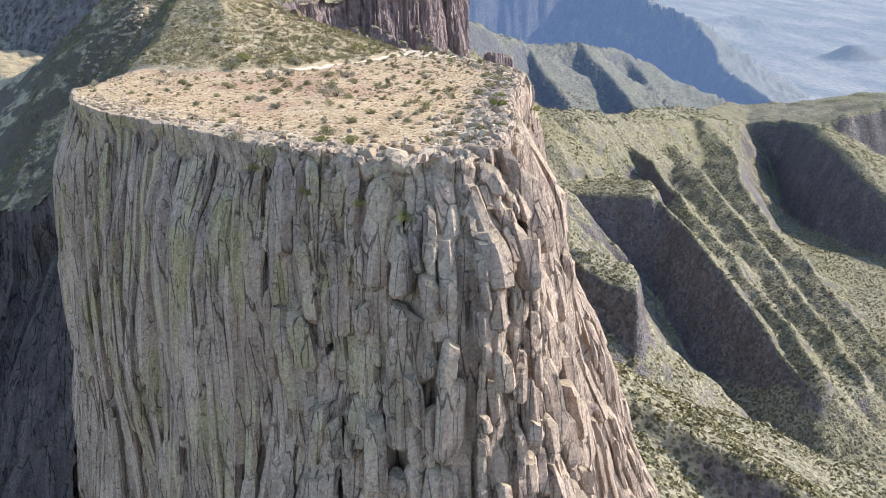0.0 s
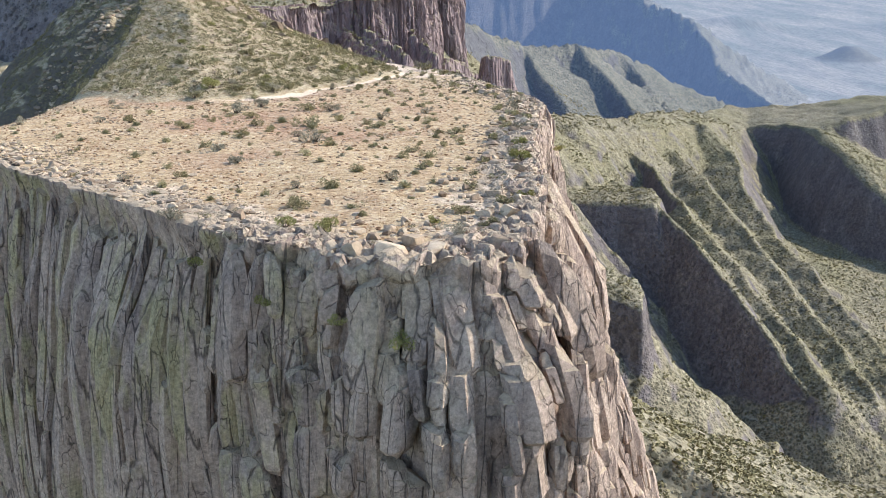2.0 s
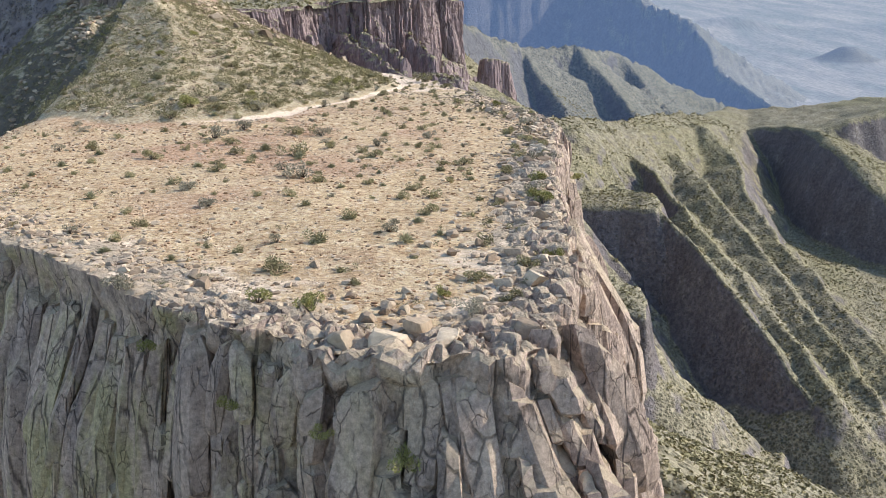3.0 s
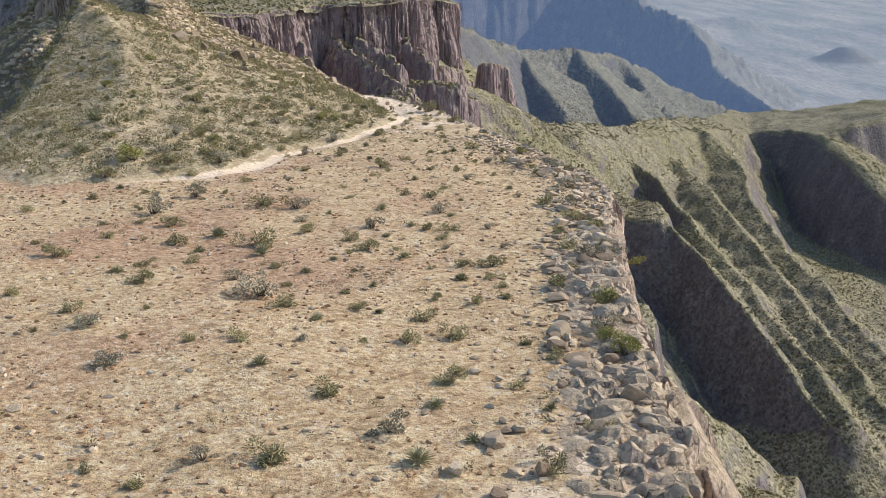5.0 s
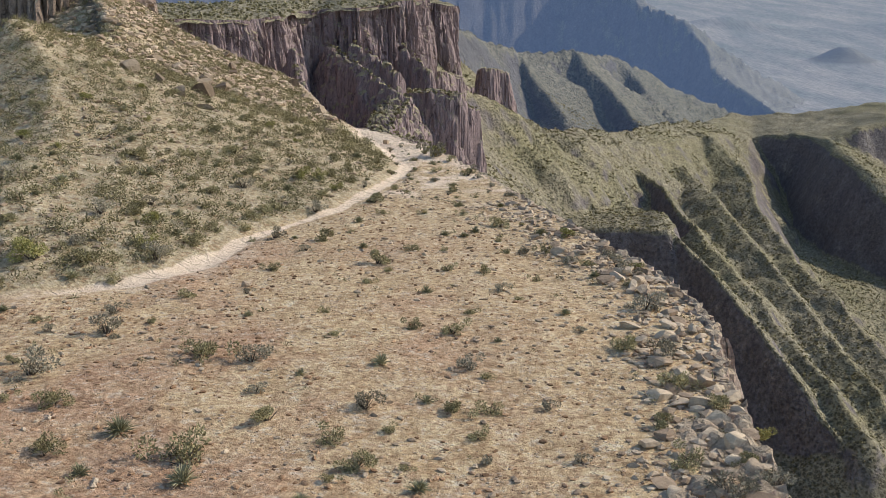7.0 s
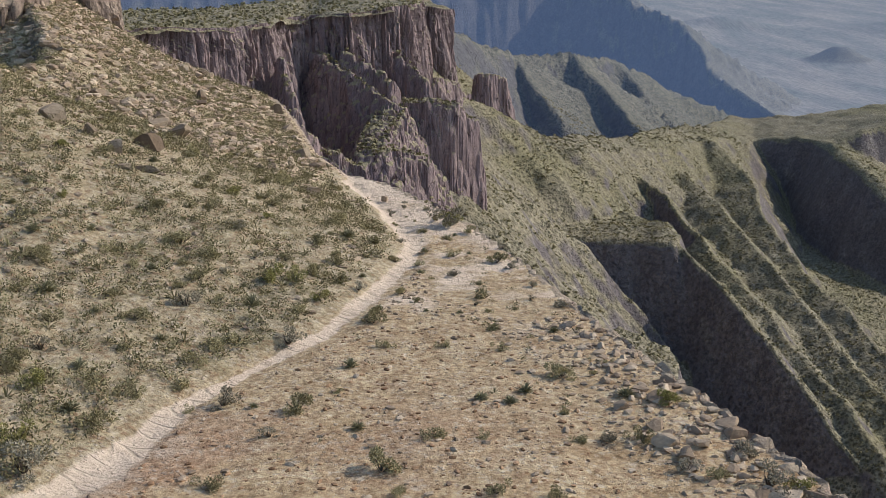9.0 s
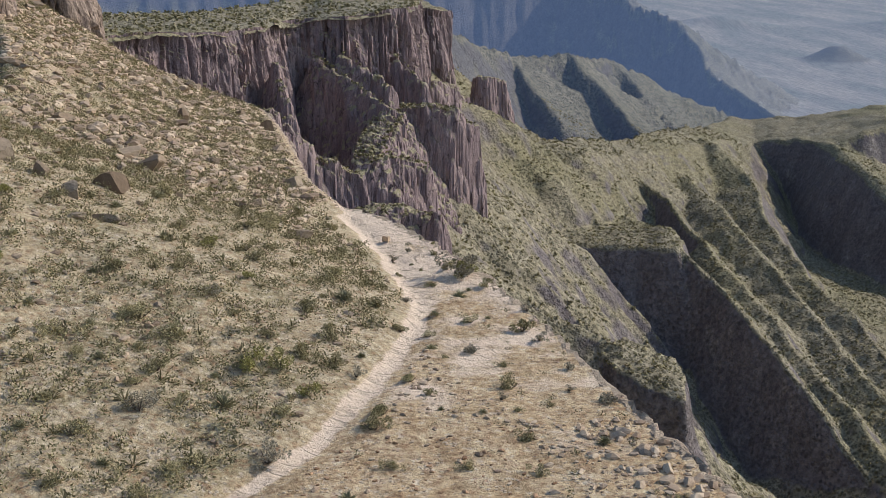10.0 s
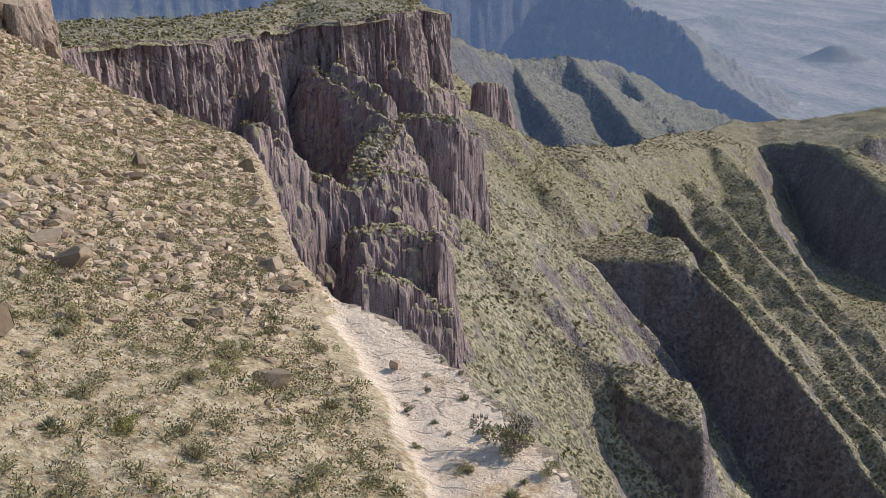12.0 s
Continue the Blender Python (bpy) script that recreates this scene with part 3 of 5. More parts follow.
    z = join(z, ridge(wx, wy, [(262, 793, -115), (259, 745, -117), (260, 700, -123), (278, 650, -143), (305, 590, -165)], (0.45, 60, 0.7), (0.5, 5, 2.1)), 2)
    z = join(z, ridge(wx, wy, [(340, 900, -115), (345, 800, -126), (365, 720, -150), (390, 640, -180)], (0.7, 60, 0.7), (1.1, 80, 0.8)), 2)
    # knob under the cliffs, and the shoulder below the promontory
    z = join(z, ridge(wx, wy, [(8, 366, -66), (28, 358, -80), (44, 352, -88)], (1.0, 40, 1.0), (1.0, 40, 1.0)), 2)
    z = join(z, tableland(wx, wy, [(41, 350), (44, 341), (52, 336), (60, 333), (63, 341), (61, 352), (48, 358)], lambda u, v: -89.6 - 0.20 * (u - 44) + 0.2 * (v - 350), 6.0), 2)
    z = join(z, ridge(wx, wy, [(0, 50, -46), (2, 120, -42), (6, 180, -46), (10, 205, -54)], (0.9, 60, 0.6), (0.68, 110, 0.4)), 3)
    z = join(z, ridge(wx, wy, [(10, 180, -50), (48, 228, -84), (95, 262, -116), (160, 262, -140), (260, 200, -160)], (0.55, 40, 0.6), (0.30, 60, 0.3)), 4)
    # mountains behind
    z = join(z, ridge(wx, wy, [(-5, 640, -32), (6, 700, -37), (20, 780, -44), (37, 840, -56), (63, 880, -65), (89, 905, -69), (108, 920, -68), (131, 960, -77), (158, 1000, -83), (164, 970, -95), (174, 930, -111), (185, 880, -121)], (0.5, 90, 0.5), (1.4, 60, 0.6)))
    z = join(z, ridge(wx, wy, [(108, 920, -69), (123, 880, -87), (136, 840, -101), (144, 800, -113)], (0.55, 60, 0.5), (1.7, 45, 0.6)), 2)
    z = join(z, ridge(wx, wy, [(65, 880, -66), (71, 840, -82), (88, 790, -101)], (0.55, 60, 0.5), (1.7, 45, 0.6)), 2)
    z = join(z, ridge(wx, wy, [(158, 1000, -83), (200, 1100, -112), (242, 1150, -130), (240, 1080, -140), (232, 1000, -148)], (0.5, 60, 0.5), (1.4, 45, 0.6)), 2)
    z = join(z, ridge(wx, wy, [(-500, 2000, 170), (-100, 2060, 120), (120, 2060, 30), (256, 2050, -34), (337, 1900, -83), (387, 1800, -112), (404, 1720, -146), (418, 1640, -178), (443, 1560, -196), (453, 1450, -210)], (0.55, 200, 0.5), (1.6, 170, 0.6)))
    for hx, hy, hz, hr in ((912, 2520, 50, 52), (905, 3500, 45, 130), (690, 3300, 30, 110), (1500, 3300, 60, 200)):
        z = z + 0.7 * hz * np.exp(-((x - hx) ** 2 + (y - hy) ** 2) / hr ** 2)
    plain = smooth(-170, -215, z)
    gully = ridged(wx / 34 + wy / 90, wy / 75, 4, 90) - 0.5
    rough = (2.2 * gully + 1.6 * fbm(x / 38, y / 38, 3, 91)) * (1 - 0.85 * plain) + (1.0 * fbm(x / 9, y / 9, 4, 92) + 0.5 * fbm(x / 3.6, y / 3.6, 2, 93) + 2.6 * (ridged(x / 21 + y / 60, y / 30, 3, 94) - 0.55)) * (1 - plain)
    rough = rough * (0.35 + 0.65 * smooth(240, 330, y)) * (1 + 3.5 * smooth(1050, 1500, y) * (1 - plain))
    return z + rough * smooth(40, 120, np.hypot(x + 5, y - 90) + 30)


def land():
    """One sheet of ground to the horizon, on rings about a point behind the first eye; the far country is a sheet of its own."""
    cx, cy = 0.0, -90.0
    side = np.concatenate([np.linspace(-180, -42, 20, endpoint=False), np.linspace(-42, -24, 24, endpoint=False), np.linspace(-24, 26, 470, endpoint=False), np.linspace(26, 42, 14, endpoint=False), np.linspace(42, 180, 20)])
    a = np.radians(side)
    split = 790 + 325 * smooth(7.5, 13.5, side)
    even = np.concatenate([np.geomspace(40, 230, 70), np.geomspace(231, 640, 370, endpoint=False)])
    near = np.concatenate([even[:, None] + 0 * split[None], 640 * (split[None] / 640) ** np.linspace(0, 1, 170)[:, None]])
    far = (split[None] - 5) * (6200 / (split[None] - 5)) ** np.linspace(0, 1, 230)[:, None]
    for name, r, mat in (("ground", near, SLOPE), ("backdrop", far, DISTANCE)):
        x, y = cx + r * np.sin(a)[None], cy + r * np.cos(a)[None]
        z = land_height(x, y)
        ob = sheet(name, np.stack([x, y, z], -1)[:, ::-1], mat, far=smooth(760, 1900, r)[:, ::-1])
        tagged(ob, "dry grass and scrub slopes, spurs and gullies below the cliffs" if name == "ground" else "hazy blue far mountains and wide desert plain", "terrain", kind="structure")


land()


def promontory():
    """The flat top with its hill, and the jointed cliff that falls from its rim."""
    xs, ys = np.arange(-94, 9, 0.3), np.arange(49, 262, 0.3)
    x, y = np.meshgrid(xs, ys)
    d, side, _ = to_line(x, y, RIM)
    inside = (side > 0) & (y < 247)
    z = plateau_height(x, y)
    t, tside, along = to_line(x, y, TRAIL)
    width = 0.55 + 0.35 * smooth(3, 5, along) * smooth(8, 7, along) + 0.25 * smooth(12, 15, along)
    width = width * (0.75 + 0.5 * fbm(x / 3.0, y / 3.0, 3, 75))
    trail = smooth(1.3, 0.3, t / np.maximum(width, 0.2)) * (0.35 + 0.65 * smooth(4.5, 7, along))
    worn = 0.45 * smooth(3.2, 0.6, t) * smooth(3, 5, along) * smooth(9, 7.5, along) * (tside < 0)
    slab = (1.1 + 0.6 * fbm(x / 1.8, y / 1.8, 3, 76)) * smooth(5.5, 2.5, d) * smooth(121, 132, y) * smooth(156, 146, y) + (0.75 + 0.5 * fbm(x / 2.5, y / 2.5, 3, 76)) * 0.85 * smooth(8, 1, d) * smooth(80, 58, y)
    slab = np.maximum(slab, (0.42 + 0.5 * fbm(x / 2.0, y / 1.6, 3, 77)) * smooth(102, 116, y) * smooth(156, 146, y)) * (tside < 0)
    trail = np.maximum(trail, worn)
    hd, hside, _ = to_line(x, y, TRAIL + EDGE)
    hill = np.maximum(smooth(0.0, 0.7, np.where(hside > 0, hd, 0)), 0.15 * smooth(92, 112, y))
    red = smooth(3, 10, d) * smooth(112, 98, y) * (1 - hill)
    cell = inside[:-1, :-1] & inside[1:, 1:] & inside[:-1, 1:] & inside[1:, :-1]
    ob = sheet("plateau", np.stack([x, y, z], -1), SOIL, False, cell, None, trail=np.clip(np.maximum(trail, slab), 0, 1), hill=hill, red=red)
    tagged(ob, "flat stony tan clifftop and scrubby hill with a pale path", "clifftop", kind="structure")
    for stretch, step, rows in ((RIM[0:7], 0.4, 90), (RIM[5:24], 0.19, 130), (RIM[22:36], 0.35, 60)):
        # the left wing takes the rock with painted shade
        headland_wall(stretch, step, rows, ROCK_SHADED if stretch[0][0] < -90 else ROCK)


def cliff_lean(s, x, y, top, z):
    """How far the cliff's face stands out from the rim at length s and height z, without its joints; and how broken it is."""
    nose = smooth(-12, -6, x) * smooth(75, 60, y)
    right = smooth(-2, 4, x) * smooth(140, 100, y)
    broken = np.maximum(nose, 0.75 * right)
    deep = top - z
    swell = 2.2 * fbm(s / 9.6, z / 29, 3, 3) - 0.35
    spread = 0.32 * smooth(92, 108, y) * smooth(136, 120, y) * np.maximum(deep - 8, 0)
    return spread + 1.2 * right * (1 - np.exp(-deep / 4)) + 1.15 * (0.07 + 0.04 * right) * (deep - 2.5 * (1 - np.exp(-deep / 2.5))) + 0.3 * broken * smooth(0, 5, deep) + swell * smooth(0, 6, deep) * (1 + 0.4 * right), broken


def headland_wall(line, step, rows, rock):
    """The cliff below a stretch of the rim: rows run from inside the rim, over the lip and down."""
    q, out, s = curve(line, step)
    s = s + 40 * chance(len(line), 0, 5)
    fine = step < 0.2
    back_in = np.linspace(-3.4, 0.0, 28) if fine else np.linspace(-0.4, 0.0, 4)
    k = len(back_in)
    down = np.linspace(0, 1, rows)[1:] ** 1.15
    lip = np.concatenate([back_in, np.zeros(len(down))])[:, None]
    fall = np.concatenate([np.zeros(k), down])[:, None]
    top = plateau_height(q[:, 0], q[:, 1])
    foot = -48.0
    zz = top[None] + fall * (foot - top)[None]
    wide = np.broadcast_to(s, zz.shape)
    below = fall > 0
    deep = top[None] - zz
    lean, broken = cliff_lean(wide, q[None, :, 0], q[None, :, 1], top[None], zz)
    broken = broken[0]
    east = smooth(1.5, 4, q[:, 0])[None]
    joints = (1 + 0.5 * east) * 1.2 * (slabs(wide, zz, 2.8, 6.0, 14) - 0.4) + (0.5 + 0.6 * east) * (slabs(wide, zz, 1.25, 7.0, 26) - 0.4) + 0.36 * (columns(wide, zz, 0.5, 40, 2.0) - 0.4)
    crown = 0.4 * (blocks(wide, lip - deep, 1.2, 63) - 0.45) * broken[None] + 0.3 * (columns(wide, zz, 0.9, 64) - 0.5)
    push = lip + lean + (joints * smooth(0, 6, deep) + crown * (1 - 0.75 * smooth(2, 9, deep)) - (0.45 if fine else 0.0) * smooth(0, 1.5, deep)) * smooth(back_in[0], -0.05, lip)
    xy = q[None] + out[None] * push[..., None]
    zz[:k] = plateau_height(xy[:k, :, 0], xy[:k, :, 1])
    belt = lip[:k] + 0.9 * fbm(s / 3.5, 0 * s, 3, 67)[None]
    pack = smooth(96, 76, q[:, 1])[None] * (0.42 * broken + 0.10)[None] * (blocks(wide[:k], lip[:k] + 0 * s[None], 0.95, 63) - 0.42) + (0.25 * broken + 0.08)[None] * (blocks(wide[:k], lip[:k] + 0 * s[None], 0.55, 68) - 0.45)
    zz[:k] += pack * smooth(-3.2, -0.9, belt) - 0.12 * smooth(-1.9, -3.0, belt) if fine else 0.0
    zz[:k] -= 0.35 * np.maximum(smooth(80, 94, q[:, 1]) * smooth(-1, 2, q[:, 0]), smooth(62, 68, q[:, 1]) * smooth(-8, -12, q[:, 0]))[None] * smooth(-0.15, -0.7, lip[:k])
    zz[k:] += ((zz[k - 1] - top)[None] * smooth(1.5, 0, deep))[k:]
    lich = smooth(0.65, 0.1, fall) * smooth(2, -8, q[:, 0])[None] * below * smooth(110, 80, q[:, 1])[None]
    ob = sheet("cliff", np.concatenate([xy, zz[..., None]], -1)[::-1], rock, False, None, None, True, lichen=lich[::-1])
    soft = np.zeros((len(fall) - 1, len(s) - 1), bool)
    soft[len(fall) - 10:] = fine
    ob.data.polygons.foreach_set("use_smooth", soft.ravel())
    tagged(ob, "sheer jointed grey-tan rock cliff with yellow-green lichen" if rock == ROCK else "purple-brown rock cliff beside the promontory, shade painted in", "cliff", kind="structure")
    if fine:
        split_columns(ob, q, out, s, top)


def column_mesh(name, v, f, lich):
    me = bpy.data.meshes.new(name)
    me.from_pydata(v, [], f)
    me.attributes.new("lichen", "FLOAT", "POINT").data.foreach_set("value", np.asarray(lich, np.float32))
    me.materials.append(ROCK)
    return me


def split_columns(cliff, q, out, s, top):
    """Sharp-edged split columns and wedges that stand out of the cliff: long and narrow on the flank, short and thick round the nose."""
    rng = np.random.default_rng(11)
    at, near, rest = s[0], [], ([], [], [])
    while at < s[-1] - 1:
        i = int(np.searchsorted(s, at))
        x, y = q[i]
        chunky = float(cliff_lean(s[i], x, y, top[i], top[i] - 8)[1])
        wide = rng.uniform(0.3, 0.75) * (1 - chunky) + rng.uniform(0.45, 1.05) * chunky
        z = float(top[i]) - (rng.uniform(0.2, 2.0) * (1 - chunky) + rng.uniform(0.0, 0.5) * chunky)
        while z > -46:
            w = wide * rng.uniform(0.7, 1.4)
            high = w * (rng.uniform(6, 20) * (1 - chunky) + rng.uniform(1.2, 3.8) * chunky)
            if rng.random() < 0.5 + 0.38 * chunky:
                n = int(rng.integers(5, 8))
                turn = np.sort((np.arange(n) + rng.uniform(-0.3, 0.3, n)) * 2 * math.pi / n + rng.uniform(0, 6.28))
                u, o = 0.62 * w * np.cos(turn) * rng.uniform(0.85, 1.15, n), 0.62 * w * np.sin(turn) * rng.uniform(0.8, 1.2, n)
                sink, tip, slope = (rng.uniform(-0.75, -0.15) * (1 - chunky) + rng.uniform(-0.8, 0.45) * chunky) * w, rng.uniform(0.5, 0.9), rng.uniform(-0.8, 0.8)
                drift = rng.uniform(-0.05, 0.05) * high * (1 - chunky) + rng.uniform(-0.2, 0.2) * high * chunky
                v, f = [], []
                levels = ((0.0, 0.55), (0.08, 0.92), (0.3, 1.0), (0.55, 0.97), (0.78, 0.98), (0.9, 0.88), (1.0, tip))
                for k, (lv, grow) in enumerate(levels):
                    zc = z - high * (1 - lv)
                    push = float(cliff_lean(s[i], x, y, top[i], min(zc, top[i]))[0]) + sink
                    for a in range(n):
                        wear = rng.uniform(0.86, 1.12)
                        su, so = u[a] * grow * wear + drift * (lv - 0.5), o[a] * grow * wear
                        p = q[i] + out[i] * (push + so) + np.array([-out[i][1], out[i][0]]) * su
                        v.append((p[0], p[1], zc + (slope * u[a] * grow - 0.5 * max(so, 0) if k >= 5 else 0.0) + 0.06 * w * rng.normal()))
                for k in range(len(levels) - 1):
                    f += [(k * n + (a + 1) % n, k * n + a, (k + 1) * n + a, (k + 1) * n + (a + 1) % n) for a in range(n)]
                f += [tuple(range((len(levels) - 1) * n, len(levels) * n))[::-1], tuple(range(n))]
                lich = [float(smooth(2, -8, x) * smooth(110, 80, y) * smooth(0.7, 0.1, (top[i] - p[2]) / 50)) for p in v]
                if len(near) < 300 and y < 64 and top[i] - z < 14:
                    near.append((v, f, lich))
                else:
                    base = len(rest[0])
                    rest[0].extend(v)
                    rest[1].extend(tuple(base + c for c in face) for face in f)
                    rest[2].extend(lich)
            z -= high * rng.uniform(0.75, 0.95)
        at += wide * rng.uniform(0.65, 0.95)
    for v, f, lich in near:
        new("rock_column", column_mesh("rock_column", v, f, lich)).parent = cliff
    ob = new("rock_columns", column_mesh("rock_columns", *rest))
    ob.parent = cliff
    tagged(ob, kind="stuff")


promontory()

# ---- the dark cliffs behind ----
MESA = [(-1.7, 412), (-0.2, 440), (1.8, 500), (-6, 560), (-30, 640), (-52, 640), (-52, 450), (-66, 412), (-104, 398), (-130, 340), (-100, 300), (-70, 300), (-64.6, 318), (-58.8, 330), (-51.6, 340), (-45, 350), (-37.8, 362), (-37.3, 388), (-33.4, 397), (-23, 394), (-17.3, 398), (-8.5, 404)]


def mesa_height(x, y):
    return -7.2 + 1.6 * smooth(-20, 0, x) * smooth(440, 405, y) + 1.0 * smooth(-45, -62, x) + 2.5 * np.exp(-((x + 28) ** 2 + (y - 455) ** 2) / 26 ** 2) - 1.8 * smooth(-30, -37, x) * smooth(-44, -38, x) * smooth(380, 392, y) + 0.45 * fbm(x / 11, y / 11, 4, 140) + 0.3 * fbm(x / 3, y / 3, 3, 141)


def mesa():
    face = MESA[10:] + MESA[:4]
    tagged(bluff("mesa", [(x, y, float(mesa_height(np.array(x), np.array(y)))) for x, y in face], -64, ROCK_DARK, None, 3.6, 0.08, 0.4, 110, 5, closed=False, inset=4.0),
           "dark purple-brown columned cliff under a grassy mesa top", "cliff", kind="structure")
    x, y = np.meshgrid(np.arange(-135, 6, 0.9), np.arange(296, 645, 0.9))
    d, side, _ = to_line(x, y, MESA + MESA[:1])
    z = mesa_height(x, y) - 1.2 * smooth(6.0, 2.5, d)
    ok = (side > 0) & (d > 2.2)
    ob = sheet("mesa_top", np.stack([x, y, z], -1), SLOPE, False, ok[:-1, :-1] & ok[1:, 1:] & ok[1:, :-1] & ok[:-1, 1:])
    tagged(ob, "dry grassy mesa top with scattered scrub", "mesa top", kind="structure")


def wall_shape(x, y, line, flat, steep):
    """A rock rib along (x, y, z) points with a flat back so many metres wide each way, then a steep fall."""
    best = np.full(np.shape(x), -200.0)
    for a, b in zip(line[:-1], line[1:]):
        dx, dy = b[0] - a[0], b[1] - a[1]
        t = np.clip(((x - a[0]) * dx + (y - a[1]) * dy) / (dx * dx + dy * dy), 0, 1)
        d = np.hypot(x - a[0] - t * dx, y - a[1] - t * dy)
        best = np.maximum(best, a[2] + t * (b[2] - a[2]) - steep * np.maximum(d - flat, 0) - 0.15 * np.minimum(d, flat))
    return best


RIBS = (([(-31, 396, -17.5), (-23, 388, -22.5), (-10, 378, -30)], 0.8, 3.0), ([(-23.5, 396, -17), (-16, 390, -21.5), (-10, 386, -25.5)], 0.6, 3.4), ([(-10.3, 390, -30.8), (0, 388, -30.4), (4.3, 388, -31)], 3.6, 6.5),
        ([(5.8, 388, -31), (11, 390, -36)], 2.2, 9.0), ([(-10, 380, -31), (-14, 364, -34.5), (-15, 352, -37.5)], 4.0, 2.2), ([(-16, 352, -37.3), (-8.6, 354, -38), (-2, 358, -40.5)], 2.4, 6.5), ([(-37.3, 324, -21.5), (-33.4, 328, -24.5), (-28.3, 332, -32)], 1.8, 4.2),
        ([(-31, 332, -33.5), (-24, 334, -35), (-18, 336, -38.5)], 2.8, 6.5), ([(-15.3, 322, -44), (-9.6, 326, -44), (-2.5, 326, -46)], 3.4, 5.5), ([(-0.2, 322, -43.6), (1.2, 323, -44.4)], 1.0, 11.0), ([(-14, 314, -49), (-6, 316, -53.5), (1.8, 318, -59.5)], 2.0, 4.5),
        ([(-38, 360, -16), (-35, 352, -23)], 1.0, 4.0), ([(-8.8, 404, -18.5), (-2, 398, -25.5)], 1.0, 5.0), ([(23, 541, -40.5), (32, 546, -43)], 3.2, 7.0), ([(10, 530, -45), (18, 534, -49)], 2.0, 4.5), ([(2, 505, -38), (8, 525, -42)], 4.0, 3.5))


def rib_height(x, y):
    z = np.full(np.shape(x), -88.0)
    for line, flat, steep in RIBS:
        z = np.maximum(z, wall_shape(x, y, line, flat, steep))
    return z


def columned(x, y, width, seed):
    """Centres of the jointed columns that places fall in, and how near they lie to a joint."""
    u, v = x / width, y / width
    i, j = np.floor(u), np.floor(v)
    first, second = np.full(np.shape(u), 9.0), np.full(np.shape(u), 9.0)
    cx, cy, luck = np.zeros(np.shape(u)), np.zeros(np.shape(u)), np.zeros(np.shape(u))
    for a in (-1, 0, 1):
        for b in (-1, 0, 1):
            p, r = i + a + chance(i + a, j + b, seed), j + b + chance(i + a, j + b, seed + 1)
            d = np.hypot(p - u, r - v)
            near = d < first
            second = np.where(near, first, np.minimum(second, d))
            cx, cy, luck = np.where(near, p, cx), np.where(near, r, cy), np.where(near, chance(i + a, j + b, seed + 2), luck)
            first = np.where(near, d, first)
    return cx * width, cy * width, second - first, luck


def broken_foot():
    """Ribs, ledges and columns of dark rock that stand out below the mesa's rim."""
    for name, x0, x1, y0, y1, step in (("rock_ribs", -52, 20, 304, 412, 0.36), ("rock_stack", -4, 46, 495, 590, 0.5)):
        x, y = np.meshgrid(np.arange(x0, x1, step), np.arange(y0, y1, step))
        wx, wy = x + 1.2 * fbm(x / 7, y / 7, 3, 150), y + 1.2 * fbm(x / 7 + 5, y / 7, 3, 151)
        ax, ay, gap, luck = columned(wx, wy, 3.4, 152)
        bx, by, slit, fate = columned(wx, wy, 1.4, 156)
        z = 0.32 * rib_height(ax, ay) + 0.36 * rib_height(bx, by) + 0.32 * rib_height(wx, wy)
        z = z + 0.9 * (luck - 0.5) + 0.6 * (fate - 0.5) - 0.8 * np.exp(-(gap / 0.10) ** 2) - 0.4 * np.exp(-(slit / 0.12) ** 2) + 0.35 * fbm(x / 1.5, y / 1.5, 3, 158)
        ob = sheet(name, np.stack([x, y, z], -1), ROCK_DARK, False, None, None, True, lichen=0 * x)
        tagged(ob, "dark broken rock ribs and columns with grassy ledges", "cliff", kind="structure")


mesa()
broken_foot()
tagged(bluff("far_cliff", [(-30, 596, -15), (1, 600, -17.2), (10, 610, -19.2), (11.5, 640, -20), (-10, 690, -18), (-50, 670, -12)], -60, ROCK_DARK, SLOPE, 5.0, 0.10, 0.5, 60, 14, 2.0, 0.5), "dark columned cliff far behind the mesa", "cliff", kind="structure")
# rock towers on the hill
for outline, low, seed in (
        ([(-42, 164, 10), (-38, 161, 9), (-34.5, 164, 8), (-34, 170, 10), (-38, 174, 13), (-43, 171, 13)], -34, 21),
        ([(-46, 202, 11), (-41.5, 200, 9), (-38.5, 204, 8), (-41, 214, 11), (-50, 214, 14)], -34, 22)):
    tagged(bluff("rock_tower", outline, low, ROCK_TOWER, ROCK_TOWER, 2.0, 0.16, 0.3, 70, seed, 3.0, 0.8), "weathered tan rock tower on the hillside", "rock tower", kind="structure")


# ---- plants and stones ----
def foliage(name, dark, light, island=False):
    m, tree, skin = material(name, 0.85, 0.15)
    if island:
        n = tree.nodes.new("ShaderNodeNewGeometry").outputs["Random Per Island"]
    else:
        n = tree.nodes.new("ShaderNodeObjectInfo").outputs["Random"]
    c = ramp(tree, n, [(0.0, dark), (0.55, tuple((a + b) / 2 for a, b in zip(dark, light))), (1.0, light)])
    c = blend(tree, 0.5, c, ramp(tree, grain(tree, place(tree), 7.0, 3), [(0.3, (0.3, 0.3, 0.3)), (0.7, (0.7, 0.7, 0.66))]), "OVERLAY")
    tree.links.new(c, skin.inputs["Base Color"])
    return m


